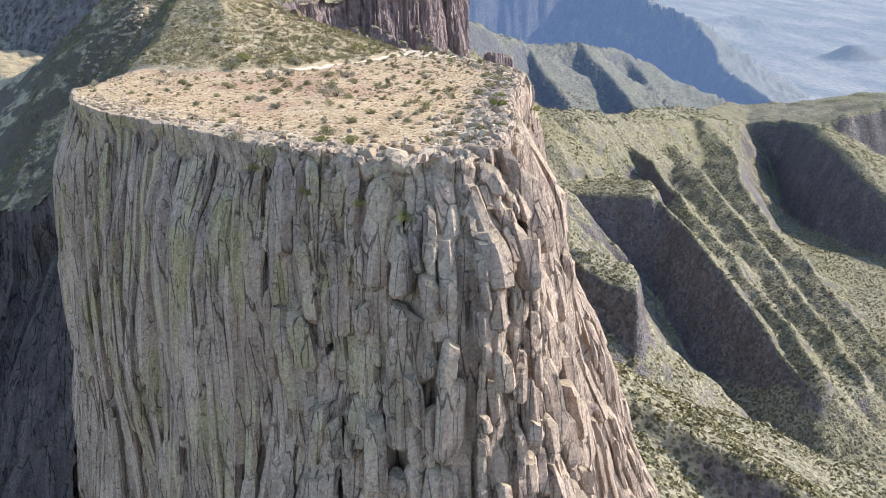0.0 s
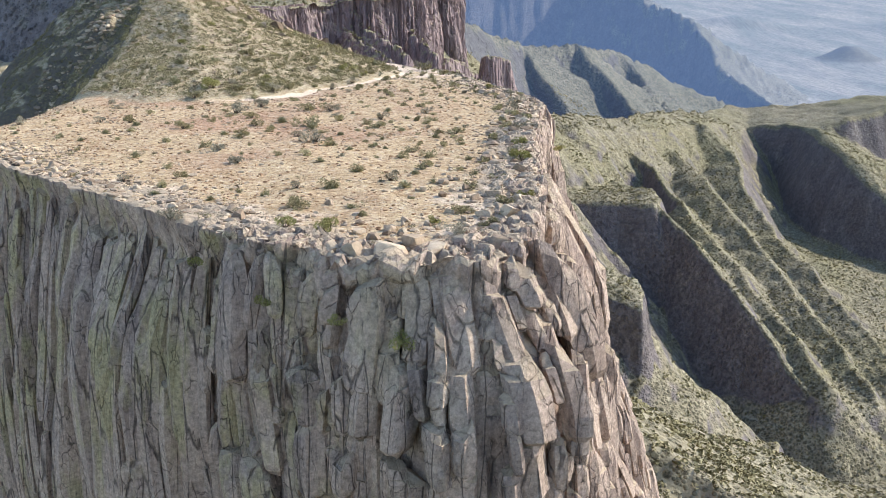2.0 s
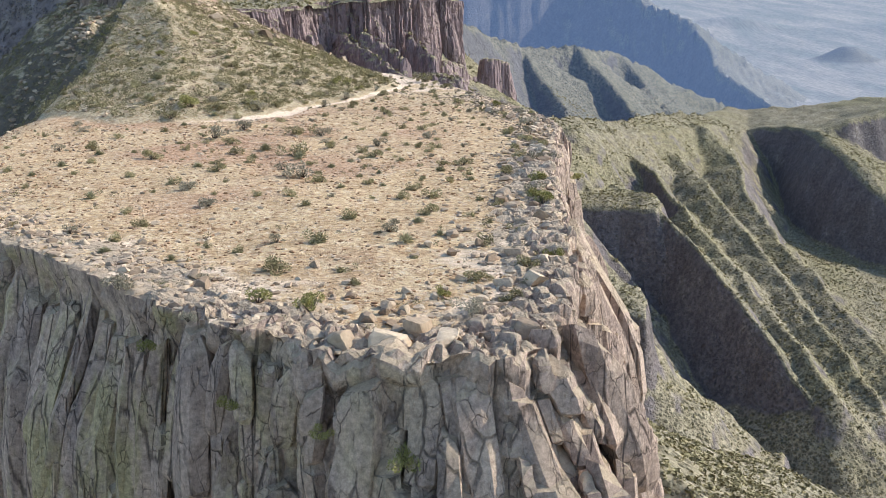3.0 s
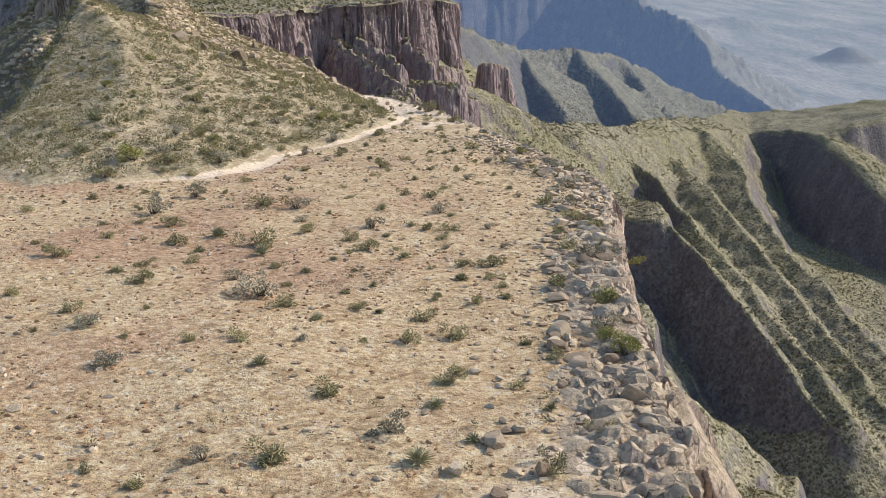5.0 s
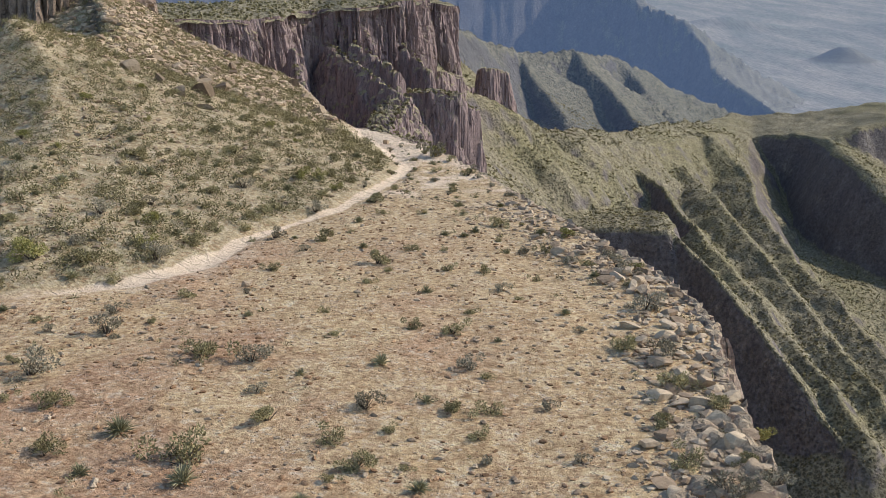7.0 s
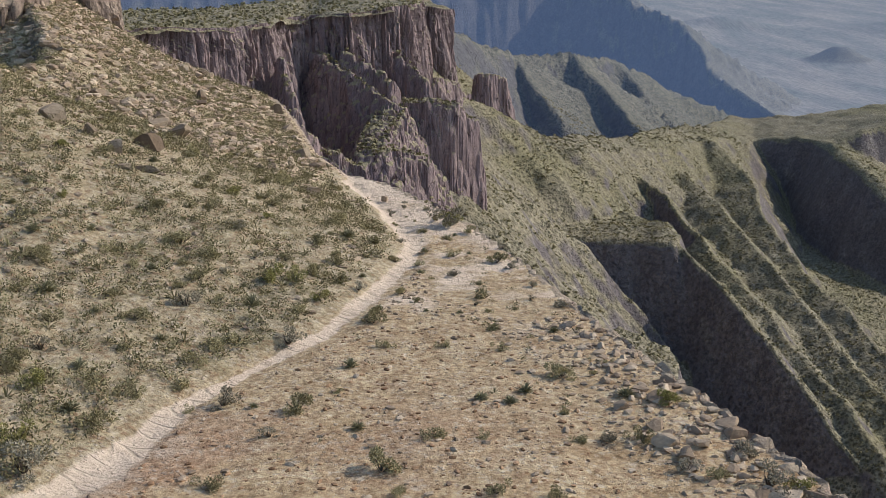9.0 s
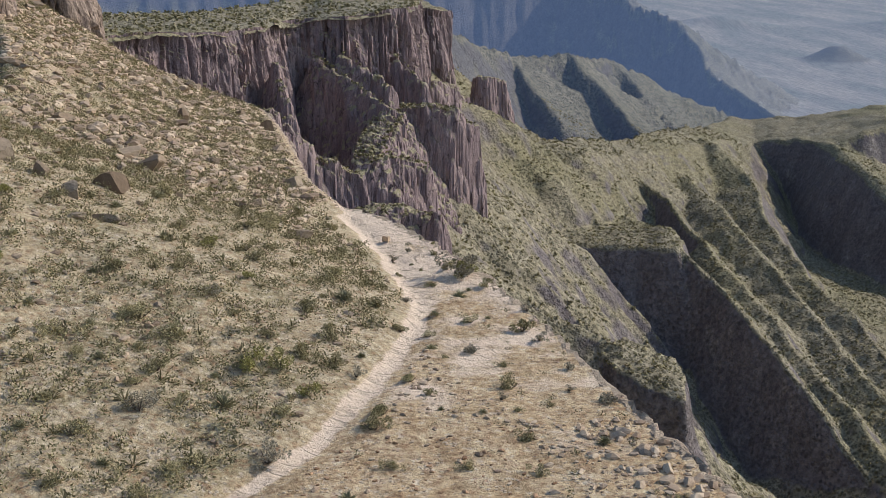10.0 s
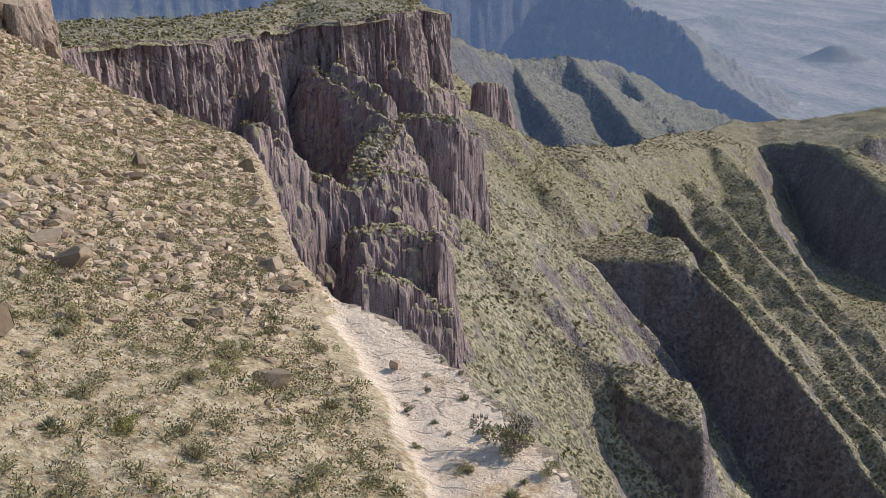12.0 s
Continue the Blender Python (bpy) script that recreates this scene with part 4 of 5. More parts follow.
LEAF = foliage("olive scrub leaves", (0.225, 0.188, 0.088), (0.41, 0.345, 0.175))
LEAF_GREY = foliage("grey dry twigs", (0.24, 0.2, 0.13), (0.37, 0.32, 0.22))
LEAF_YELLOW = foliage("yellow-green leaves", (0.23, 0.205, 0.06), (0.34, 0.3, 0.105))
BLADE = foliage("spiky leaf blades", (0.21, 0.19, 0.10), (0.40, 0.36, 0.21))
SCRUB = foliage("mixed low scrub", (0.145, 0.122, 0.055), (0.34, 0.285, 0.145), True)
TWIG = foliage("brown stems", (0.09, 0.065, 0.045), (0.14, 0.11, 0.08))


def stone_skin(name, island, tone=1.0, tint=(1.0, 1.0, 1.0)):
    m, tree, skin = material(name, 0.94, 0.12)
    n = tree.nodes.new("ShaderNodeNewGeometry").outputs["Random Per Island"] if island else tree.nodes.new("ShaderNodeObjectInfo").outputs["Random"]
    w = place(tree)
    c = ramp(tree, n, [(at, tuple(tone * v * k for v, k in zip(col, tint))) for at, col in ((0.0, (0.25, 0.175, 0.112)), (0.5, (0.42, 0.31, 0.20)), (1.0, (0.58, 0.45, 0.30)))])
    fine = grain(tree, w, 5.0, 7, 0.7)
    c = blend(tree, 0.6, c, ramp(tree, fine, [(0.3, (0.28, 0.28, 0.28)), (0.7, (0.68, 0.67, 0.65))]), "OVERLAY")
    c = blend(tree, maths(tree, "MULTIPLY", mask(tree, grain(tree, w, 1.4, 4), 0.55, 0.7), 0.5), c, (0.17, 0.15, 0.13))
    tree.links.new(c, skin.inputs["Base Color"])
    relief(tree, skin, fine, 0.06, 0.7)
    return m


STONE, STONES, GRAVEL, STONE_BROWN = stone_skin("weathered boulder", False), stone_skin("loose stones", True), stone_skin("reddish gravel", True, 0.85, (1.0, 0.80, 0.66)), stone_skin("brown-grey boulder", False, 0.62)


def tri_mesh(name, v, f, mat):
    me = bpy.data.meshes.new(name)
    v, f = np.asarray(v, np.float32), np.asarray(f, np.int32)
    me.vertices.add(len(v))
    me.vertices.foreach_set("co", v.ravel())
    me.loops.add(f.size)
    me.loops.foreach_set("vertex_index", f.ravel())
    me.polygons.add(len(f))
    me.polygons.foreach_set("loop_start", np.arange(0, f.size, 3, dtype=np.int32))
    me.polygons.foreach_set("use_smooth", np.zeros(len(f), bool))
    me.materials.append(mat)
    me.update(calc_edges=True)
    return me


def leaves(rng, count, size, flat=0.75, bare=0.25):
    """Many small pointed leaves over a lumpy, gappy crown one metre wide that stands on the ground."""
    lumps = rng.normal(size=(7, 3)) * (0.22, 0.22, 0.12) + (0, 0, 0.28 * flat)
    v, f = [], []
    for k in range(count):
        c = lumps[rng.integers(7)]
        d = rng.normal(size=3)
        d /= np.linalg.norm(d)
        p = c + d * (0.20 * (bare + (1 - bare) * rng.random() ** 0.4)) * (1, 1, 0.85)
        p[2] = max(p[2], 0.02)
        along = d + 0.6 * rng.normal(size=3) + (0, 0, 0.35)
        along *= size * rng.uniform(0.6, 1.5) / np.linalg.norm(along)
        across = np.cross(along, rng.normal(size=3))
        across *= size * 0.32 / max(np.linalg.norm(across), 1e-6)
        n = len(v)
        v += [p - across, p + across, p + along]
        f.append((n, n + 1, n + 2))
    return np.array(v), np.array(f)


def stems(rng, count, high):
    v, f = [], []
    for k in range(count):
        a, r = rng.uniform(0, 6.28), rng.uniform(0.15, 0.42)
        tip = np.array([r * math.cos(a), r * math.sin(a), high * rng.uniform(0.5, 1.0)])
        for i in range(3):
            b = a + 2.1 * i
            v += [np.array([0.03 * math.cos(b), 0.03 * math.sin(b), -0.08]), tip + (0.006 * math.cos(b), 0.006 * math.sin(b), 0)]
        n = len(v) - 6
        for i in range(3):
            j = (i + 1) % 3
            f += [(n + 2 * i, n + 2 * j, n + 2 * i + 1), (n + 2 * j, n + 2 * j + 1, n + 2 * i + 1)]
    return np.array(v), np.array(f)


def blades(rng, count, droop=0.2):
    """A rosette of stiff spiky leaves one metre wide."""
    v, f = [], []
    for k in range(count):
        a, rise = rng.uniform(0, 6.28), rng.uniform(0.05, 1.35)
        r = 0.5 * rng.uniform(0.75, 1.05)
        way, turn = np.array([math.cos(a) * math.cos(rise), math.sin(a) * math.cos(rise), math.sin(rise)]), np.array([-math.sin(a), math.cos(a), 0])
        base, mid, tip = 0.05 * way, 0.55 * r * way + (0, 0, 0.03), r * way - (0, 0, droop * r * 0.3)
        n = len(v)
        v += [base - 0.018 * turn, base + 0.018 * turn, mid - 0.022 * turn, mid + 0.022 * turn, tip, mid - (0, 0, 0.025)]
        f += [(n, n + 1, n + 5), (n, n + 5, n + 2), (n + 1, n + 3, n + 5), (n + 2, n + 5, n + 4), (n + 5, n + 3, n + 4)]
    return np.array(v), np.array(f)


ICO_BM = bmesh.new()
bmesh.ops.create_icosphere(ICO_BM, subdivisions=1, radius=0.5)
ICO_V, ICO_F = np.array([v.co[:] for v in ICO_BM.verts]), np.array([[v.index for v in f.verts] for f in ICO_BM.faces])
ICO_BM.free()


def boulder_shape(rng, detail=3, cuts=13, flat=0.7, worn=0.18):
    """A broken block: a ball cut by many planes, rough all over, its foot below the ground."""
    bm = bmesh.new()
    bmesh.ops.create_icosphere(bm, subdivisions=detail, radius=0.62)
    v = np.array([p.co[:] for p in bm.verts])
    f = np.array([[p.index for p in q.verts] for q in bm.faces])
    bm.free()
    sides = np.concatenate([np.eye(3), -np.eye(3)])
    for k in range(cuts):
        n = sides[k] + 0.4 * rng.normal(size=3) if k < 6 else rng.normal(size=3)
        n /= np.linalg.norm(n)
        off = rng.uniform(0.22, 0.40) if k < 6 else rng.uniform(0.32, 0.46)
        over = v @ n - off
        v = v - np.maximum(over, 0)[:, None] * n[None]
    v = (1 - worn) * v + worn * v / np.maximum(np.linalg.norm(v, axis=1, keepdims=True), 1e-6) * 0.36
    v = v + 0.018 * np.stack([fbm(v[:, (i + 1) % 3] * 6 + v[:, i] * 5, v[:, (i + 2) % 3] * 6, 3, 7 + i) for i in range(3)], -1)
    v[:, 2] = v[:, 2] * flat + 0.17
    return v, f


def part(name, mesh, parent, label=""):
    ob = new(name, mesh)
    ob.parent = parent
    return tagged(ob, label)


def ground_height(x, y):
    return float(plateau_height(np.array([x]), np.array([y]))[0])


RNG = np.random.default_rng(12)
SHRUBS = {}
for kind, mat, count, size, flat, twig in (("olive", LEAF, 1100, 0.065, 0.8, 9), ("grey", LEAF_GREY, 900, 0.07, 0.9, 16), ("yellow", LEAF_YELLOW, 1100, 0.065, 1.0, 8), ("low", LEAF, 800, 0.06, 0.4, 7)):
    SHRUBS[kind] = [(tri_mesh("foliage", *leaves(RNG, count, size, flat), mat), tri_mesh("woody_base", *stems(RNG, twig, 0.55 * flat), TWIG)) for k in range(3)]
ROSETTES = [tri_mesh("leaf_crown", *blades(RNG, 84), BLADE) for k in range(3)]
BOULDERS = [tri_mesh("boulder", *boulder_shape(RNG, 3, 11, 0.85), STONE) for k in range(7)]
CRAGS = [tri_mesh("boulder", *boulder_shape(RNG, 3, 11, flat, 0.10), STONE_BROWN) for flat in (0.9, 0.8, 0.7, 0.5, 0.4, 0.45)]
SLABS = [tri_mesh("boulder", *boulder_shape(RNG, 3, 11, 0.45), STONE) for k in range(4)]
SHRUB_LABELS = {"olive": "low olive-green desert shrub on stony soil", "grey": "dry grey-brown twiggy shrub on stony soil",
                "yellow": "bright yellow-green leafy shrub on the clifftop", "low": "flat dark green spreading shrub on stony soil"}


def shrub(x, y, wide, kind="olive", z=None):
    ob = new("shrub")
    leaf, twig = SHRUBS[kind][RNG.integers(3)]
    part("foliage", leaf, ob)
    part("woody_base", twig, ob, "thin brown stems")
    z = ground_height(x, y) if z is None else z
    ob.matrix_basis = pose(x, y, z, 0, 0, RNG.uniform(0, 360)) @ Matrix.Diagonal((wide, wide * RNG.uniform(0.8, 1.15), wide * RNG.uniform(0.75, 1.1), 1))
    return tagged(ob, SHRUB_LABELS[kind], "shrub", "clifftop shrubs")


def rosette(x, y, wide):
    ob = new("spiky_rosette_plant")
    part("leaf_crown", ROSETTES[RNG.integers(3)], ob)
    ob.matrix_basis = pose(x, y, ground_height(x, y), 0, 0, RNG.uniform(0, 360)) @ Matrix.Diagonal((wide, wide, wide * RNG.uniform(0.8, 1.1), 1))
    return tagged(ob, "spiky grey-green rosette plant on stony soil", "succulent", "rosette plants")


def boulder(x, y, wide, flat=False, z=None, label="angular weathered grey-tan boulder on the clifftop", tilt=8):
    if "hillside" in label:
        ob = new("boulder", CRAGS[RNG.integers(3, 6) if flat else RNG.integers(3)])
    else:
        ob = new("boulder", (SLABS if flat else BOULDERS)[RNG.integers(4 if flat else 7)])
    z = ground_height(x, y) if z is None else z
    ob.matrix_basis = pose(x, y, z - 0.04 * wide, RNG.uniform(-tilt, tilt), RNG.uniform(-tilt, tilt), RNG.uniform(0, 360)) @ Matrix.Diagonal((wide, wide * RNG.uniform(0.65, 1.0), wide * RNG.uniform(0.75, 1.05), 1))
    return tagged(ob, label, "boulder", "loose boulders")


def scatter(name, shapes, at, size, turn, mat, label, category, tall=None):
    """Many small pieces in one mesh."""
    vs, fs, n = [], [], 0
    pick = RNG.integers(len(shapes), size=len(at))
    for k, (v, f) in enumerate(shapes):
        sel = pick == k
        p, w, a = at[sel], size[sel], turn[sel]
        h = w if tall is None else tall[sel]
        c, s_ = np.cos(a)[:, None], np.sin(a)[:, None]
        x = (v[None, :, 0] * c - v[None, :, 1] * s_) * w[:, None] + p[:, :1]
        y = (v[None, :, 0] * s_ + v[None, :, 1] * c) * w[:, None] + p[:, 1:2]
        z = v[None, :, 2] * h[:, None] + p[:, 2:3]
        vs.append(np.stack([x, y, z], -1).reshape(-1, 3))
        fs.append((f[None] + (n + np.arange(len(p)) * len(v))[:, None, None]).reshape(-1, 3))
        n += len(p) * len(v)
    return tagged(new(name, tri_mesh(name, np.concatenate(vs), np.concatenate(fs), mat)), label, category, kind="stuff")


def inside_rim(x, y, margin):
    d, side, _ = to_line(x, y, RIM)
    return (side > 0) & (d > margin)


# plants where they stand: (x, y, width)
FLAT_NOSE = [(-4.5, 54.3, 0.81), (0.1, 54.4, 0.73), (-6.2, 55.4, 0.76), (1.3, 55.5, 0.59), (-0.7, 56.1, 0.6), (0.4, 57.6, 0.71), (-6.1, 59.0, 0.84), (-9.9, 60.4, 0.49),
             (-12.4, 61.3, 0.61), (-7.8, 61.7, 0.6), (0.8, 61.9, 0.6), (-2.0, 62.4, 0.76), (-5.1, 62.7, 1.02), (2.2, 63.5, 0.62), (-14.3, 63.7, 0.44), (-2.7, 64.0, 0.67),
             (1.1, 65.1, 0.43), (-4.2, 66.4, 0.89), (-6.2, 68.2, 0.58), (-10.2, 68.5, 0.71), (-15.4, 69.8, 0.75), (-8.4, 70.1, 0.55), (-7.0, 70.3, 0.73), (-2.4, 70.4, 0.72),
             (-10.3, 70.4, 0.44), (1.0, 70.4, 0.55), (-3.6, 70.6, 0.36), (-1.1, 70.8, 0.92), (-5.1, 72.2, 0.52), (-1.9, 72.6, 0.85), (-10.3, 73.0, 0.41)]
FLAT_NEAR = [(-12.6, 73.0, 0.65), (-3.3, 73.1, 0.4), (-6.1, 73.4, 0.88), (-3.9, 73.4, 0.47), (-0.3, 74.1, 0.48), (-7.1, 74.5, 0.99), (-1.6, 74.6, 0.35), (0.7, 74.7, 0.56),
             (-4.5, 75.1, 0.5), (2.4, 75.8, 0.73), (0.7, 75.8, 0.44), (-3.6, 75.8, 0.36), (-6.5, 75.9, 0.44), (-11.3, 76.3, 0.69), (-8.2, 76.4, 0.53), (-0.7, 76.6, 0.6),
             (0.3, 76.9, 0.6), (-6.0, 77.6, 0.54), (-12.5, 77.7, 0.65), (-7.1, 78.1, 0.63), (-1.7, 78.2, 0.31), (-11.8, 78.4, 0.49), (0.4, 78.6, 0.8), (-0.5, 78.7, 0.56),
             (-10.2, 79.0, 0.58), (-5.2, 79.4, 0.49), (-15.2, 79.5, 0.88), (-2.7, 80.0, 0.66), (-4.7, 80.4, 0.34), (-7.9, 80.4, 0.88), (3.4, 80.9, 0.69)]
FLAT_MID = [(-3.0, 81.0, 0.34), (-4.1, 81.1, 0.77), (-1.1, 81.3, 0.34), (1.0, 81.3, 0.34), (-8.1, 81.5, 1.31), (-11.5, 82.0, 0.91), (-14.1, 82.5, 0.56), (-4.8, 82.5, 0.66),
            (-1.3, 82.6, 0.44), (-3.4, 83.0, 0.54), (-10.0, 83.1, 0.92), (3.2, 83.2, 0.55), (-6.5, 83.8, 0.74), (-0.9, 84.3, 0.65), (-1.8, 84.4, 0.56), (0.6, 84.4, 0.37),
            (-4.1, 84.5, 0.65), (-12.1, 84.8, 0.78), (-15.0, 84.9, 0.5), (-2.5, 85.0, 0.47), (4.3, 85.8, 0.95), (-0.9, 86.6, 0.49), (-6.0, 86.9, 0.4), (-13.5, 87.0, 1.03),
            (-1.3, 87.3, 0.6), (-3.8, 87.6, 0.71), (-7.5, 87.9, 0.72), (4.5, 88.0, 0.82), (-9.0, 88.5, 1.04), (3.4, 88.9, 0.84), (-5.4, 90.3, 0.43)]
FLAT_BACK = [(-1.7, 90.4, 0.75), (-12.4, 90.7, 0.78), (-2.9, 90.9, 0.48), (-17.3, 91.3, 0.7), (2.0, 92.3, 0.5), (4.8, 93.2, 0.93), (0.6, 94.3, 0.42), (-2.5, 95.3, 0.53),
             (0.1, 95.3, 0.48), (3.7, 97.3, 0.55), (-0.3, 97.9, 0.46), (-1.7, 98.3, 0.47), (-4.0, 98.5, 0.47), (-8.4, 99.0, 0.76), (3.7, 99.1, 0.5), (3.0, 99.5, 0.5),
             (-4.4, 99.8, 0.84), (0.7, 101.4, 0.52), (1.5, 101.4, 0.45), (2.3, 101.4, 0.53), (-1.8, 101.6, 0.33), (-3.1, 101.8, 0.67), (-7.4, 102.0, 0.43), (-5.1, 102.4, 0.53),
             (-6.9, 103.8, 0.72), (-0.9, 104.0, 0.56), (-8.1, 104.0, 0.4), (-9.9, 104.0, 0.33), (2.4, 104.3, 0.74), (-1.7, 104.3, 0.57), (-9.0, 104.3, 0.66)]
FLAT_FAR = [(-0.4, 104.8, 0.58), (-5.8, 105.0, 0.25), (0.8, 106.1, 0.77), (1.8, 106.2, 0.26), (2.2, 107.0, 0.32), (-0.8, 108.7, 0.36), (-2.6, 109.1, 0.46), (-4.6, 109.4, 0.52),
            (1.1, 110.5, 0.54), (-0.9, 111.0, 0.68), (-5.1, 111.8, 0.79), (-4.9, 112.8, 0.65), (-2.0, 112.9, 0.32), (-1.0, 113.0, 0.37), (-3.2, 113.2, 0.26), (0.0, 113.6, 0.29),
            (-1.4, 114.0, 0.27), (-3.5, 114.6, 0.34), (-1.0, 115.2, 0.75), (-4.1, 115.8, 0.47), (-1.1, 117.4, 0.45), (-2.9, 118.2, 0.31), (-2.0, 118.8, 0.52), (-3.4, 119.2, 0.52),
            (-3.5, 120.8, 0.43), (-1.9, 122.7, 0.63), (-1.2, 123.2, 0.29), (-3.2, 123.9, 0.46), (-4.3, 125.7, 0.41), (-2.1, 127.2, 0.75), (-3.2, 129.0, 0.49)]
HILL_LOW = [(-17.9, 95.6, 1.01), (-15.3, 96.9, 0.9), (-13.8, 97.1, 0.77), (-17.1, 98.0, 1.32), (-15.2, 98.3, 1.18), (-20.0, 98.6, 1.35), (-12.9, 99.4, 0.88), (-13.5, 100.7, 0.76),
            (-12.0, 102.4, 0.95), (-12.8, 102.8, 0.8), (-21.8, 103.3, 1.18), (-16.1, 103.4, 1.0), (-14.1, 104.0, 0.84), (-20.7, 104.2, 1.19), (-11.5, 104.5, 0.58),
            (-15.0, 104.8, 0.86), (-12.6, 104.9, 0.76), (-13.3, 105.5, 0.69), (-10.4, 105.6, 0.94), (-14.6, 106.2, 0.62), (-12.5, 107.0, 0.71), (-18.7, 107.0, 1.08),
            (-10.3, 107.2, 0.71), (-15.0, 108.4, 0.75), (-10.1, 108.7, 1.02), (-13.9, 109.4, 0.57)]
HILL_MID = [(-12.7, 109.7, 0.76), (-7.8, 109.8, 0.76), (-16.5, 110.1, 0.79), (-15.7, 110.4, 1.12), (-13.9, 111.2, 0.6), (-11.4, 111.4, 0.79), (-10.4, 112.3, 0.43),
            (-9.3, 112.4, 0.91), (-7.6, 112.4, 0.6), (-11.8, 112.8, 0.51), (-16.9, 113.2, 1.06), (-13.1, 113.9, 0.63), (-7.1, 113.9, 0.6), (-11.5, 114.0, 0.63),
            (-13.9, 114.2, 0.64), (-9.9, 114.5, 0.54), (-10.7, 115.0, 0.43), (-12.2, 115.1, 0.47), (-9.0, 115.2, 0.96), (-17.7, 115.4, 0.78), (-14.9, 115.4, 0.81),
            (-8.1, 115.5, 0.78), (-5.8, 116.0, 0.44), (-14.0, 116.3, 0.56), (-11.6, 116.5, 1.0), (-6.5, 116.6, 0.73)]
HILL_HIGH = [(-7.6, 116.7, 0.65), (-16.0, 116.9, 0.68), (-9.9, 117.2, 0.5), (-12.8, 117.6, 1.03), (-8.7, 117.6, 0.5), (-5.7, 117.7, 0.45), (-6.9, 118.9, 0.78), (-10.1, 119.3, 0.44),
             (-13.1, 120.0, 0.45), (-15.0, 120.4, 0.46), (-14.2, 120.9, 0.65), (-4.5, 121.3, 0.46), (-7.9, 121.3, 0.64), (-5.5, 121.4, 0.46), (-12.4, 122.5, 0.88),
             (-7.3, 122.9, 0.57), (-10.1, 123.0, 0.48), (-6.6, 123.1, 1.01), (-5.5, 123.6, 0.89), (-10.3, 125.8, 0.93), (-7.4, 125.9, 0.93), (-15.2, 131.8, 0.89),
             (-10.6, 132.7, 0.9), (-15.4, 133.6, 0.86), (-10.8, 134.5, 0.99)]
RIM_NEAR = [(-7.9, 53.7, 0.57), (-10.8, 57.2, 0.73), (2.1, 58.9, 0.65), (3.0, 60.0, 0.57), (3.5, 69.2, 0.83), (3.3, 70.3, 0.74), (3.3, 71.4, 0.77), (3.7, 74.2, 0.85),
            (3.9, 79.4, 0.74), (5.0, 79.7, 0.72), (4.6, 80.8, 0.52), (4.9, 84.3, 0.76), (5.0, 97.5, 0.76), (5.4, 98.2, 0.56), (4.7, 98.5, 0.7), (4.6, 100.4, 0.67),
            (3.5, 103.7, 0.57), (1.8, 113.7, 0.53), (0.7, 114.6, 0.25), (1.0, 116.8, 0.36), (0.4, 120.1, 0.4), (-0.1, 121.4, 0.73), (0.4, 124.3, 0.4), (-1.8, 130.4, 1.03)]

SLAB_PLANTS = [(-4.1, 132.8, 0.36), (-2.5, 131.5, 0.53), (-3.2, 128.9, 0.41), (-3.7, 131.8, 0.28), (-5.0, 134.0, 0.38), (-3.0, 134.8, 0.48), (-4.3, 137.5, 0.33), (-4.3, 135.7, 0.31),
               (-1.0, 128.7, 0.57), (-1.7, 128.2, 0.35), (-1.9, 135.3, 0.35), (-1.6, 133.2, 0.3), (-2.8, 133.2, 0.26), (-3.7, 139.5, 0.3), (-4.7, 130.8, 0.28), (-3.0, 137.7, 0.29)]
FLAT, HILL, EDGE_PLANTS = SLAB_PLANTS + FLAT_NOSE + FLAT_NEAR + FLAT_MID + FLAT_BACK + FLAT_FAR, HILL_LOW + HILL_MID + HILL_HIGH, RIM_NEAR
GREEN = [(-4.5, 54.3), (-6.2, 55.4), (-0.7, 56.1)]
for x, y, wide in FLAT:
    if (x, y) in GREEN:
        shrub(x, y, wide, "yellow")
    elif RNG.random() < 0.26:
        rosette(x, y, wide * 1.1)
    else:
        shrub(x, y, wide * 1.12, ("olive", "low", "olive", "low", "grey")[RNG.integers(5)])
for x, y, wide in EDGE_PLANTS:
    shrub(x, y, wide * 1.1, ("olive", "yellow", "grey")[RNG.integers(3)])
shrub(-1.8, 130.6, 1.5, "grey")
shrub(-1.6, 50.0, 1.1, "yellow", -1.2)
SHRUB_LABELS["cliff"] = "small green shrub rooted in the cliff face"
SHRUBS["cliff"] = SHRUBS["yellow"]
for x, y, z, wide in ((3.4, 53.4, -0.6, 0.7), (4.4, 58.0, -1.4, 0.6), (5.2, 66.0, -2.0, 0.8), (6.0, 74.0, -3.2, 0.7), (-3.9, 50.3, -0.4, 0.6), (-6.4, 51.8, -0.2, 0.7), (-9.4, 54.6, 0.3, 0.6), (6.6, 80.0, -4.0, 0.8), (7.4, 88.0, -1.6, 0.8)):
    shrub(x, y, wide, "cliff", z)


def free_spots(count, x0, x1, y0, y1, allowed, gap, taken):
    """Random places that keep a gap from those already taken."""
    out = []
    for k in range(count * 14):
        x, y = RNG.uniform(x0, x1), RNG.uniform(y0, y1)
        if all((x - a) ** 2 + (y - b) ** 2 > gap * gap for a, b in taken) and allowed(x, y):
            out.append((x, y))
            taken.append((x, y))
        if len(out) == count:
            break
    return out


def on_flat(x, y):
    return bool(inside_rim(np.array(x), np.array(y), 1.0)) and to_line(np.array(x), np.array(y), TRAIL + EDGE)[1] < 0 and to_line(np.array(x), np.array(y), TRAIL)[0] > 1.5


def on_hill(x, y):
    d, side, _ = to_line(np.array(x), np.array(y), TRAIL + EDGE)
    return bool(inside_rim(np.array(x), np.array(y), 1.0)) and side > 0 and d > 1.2


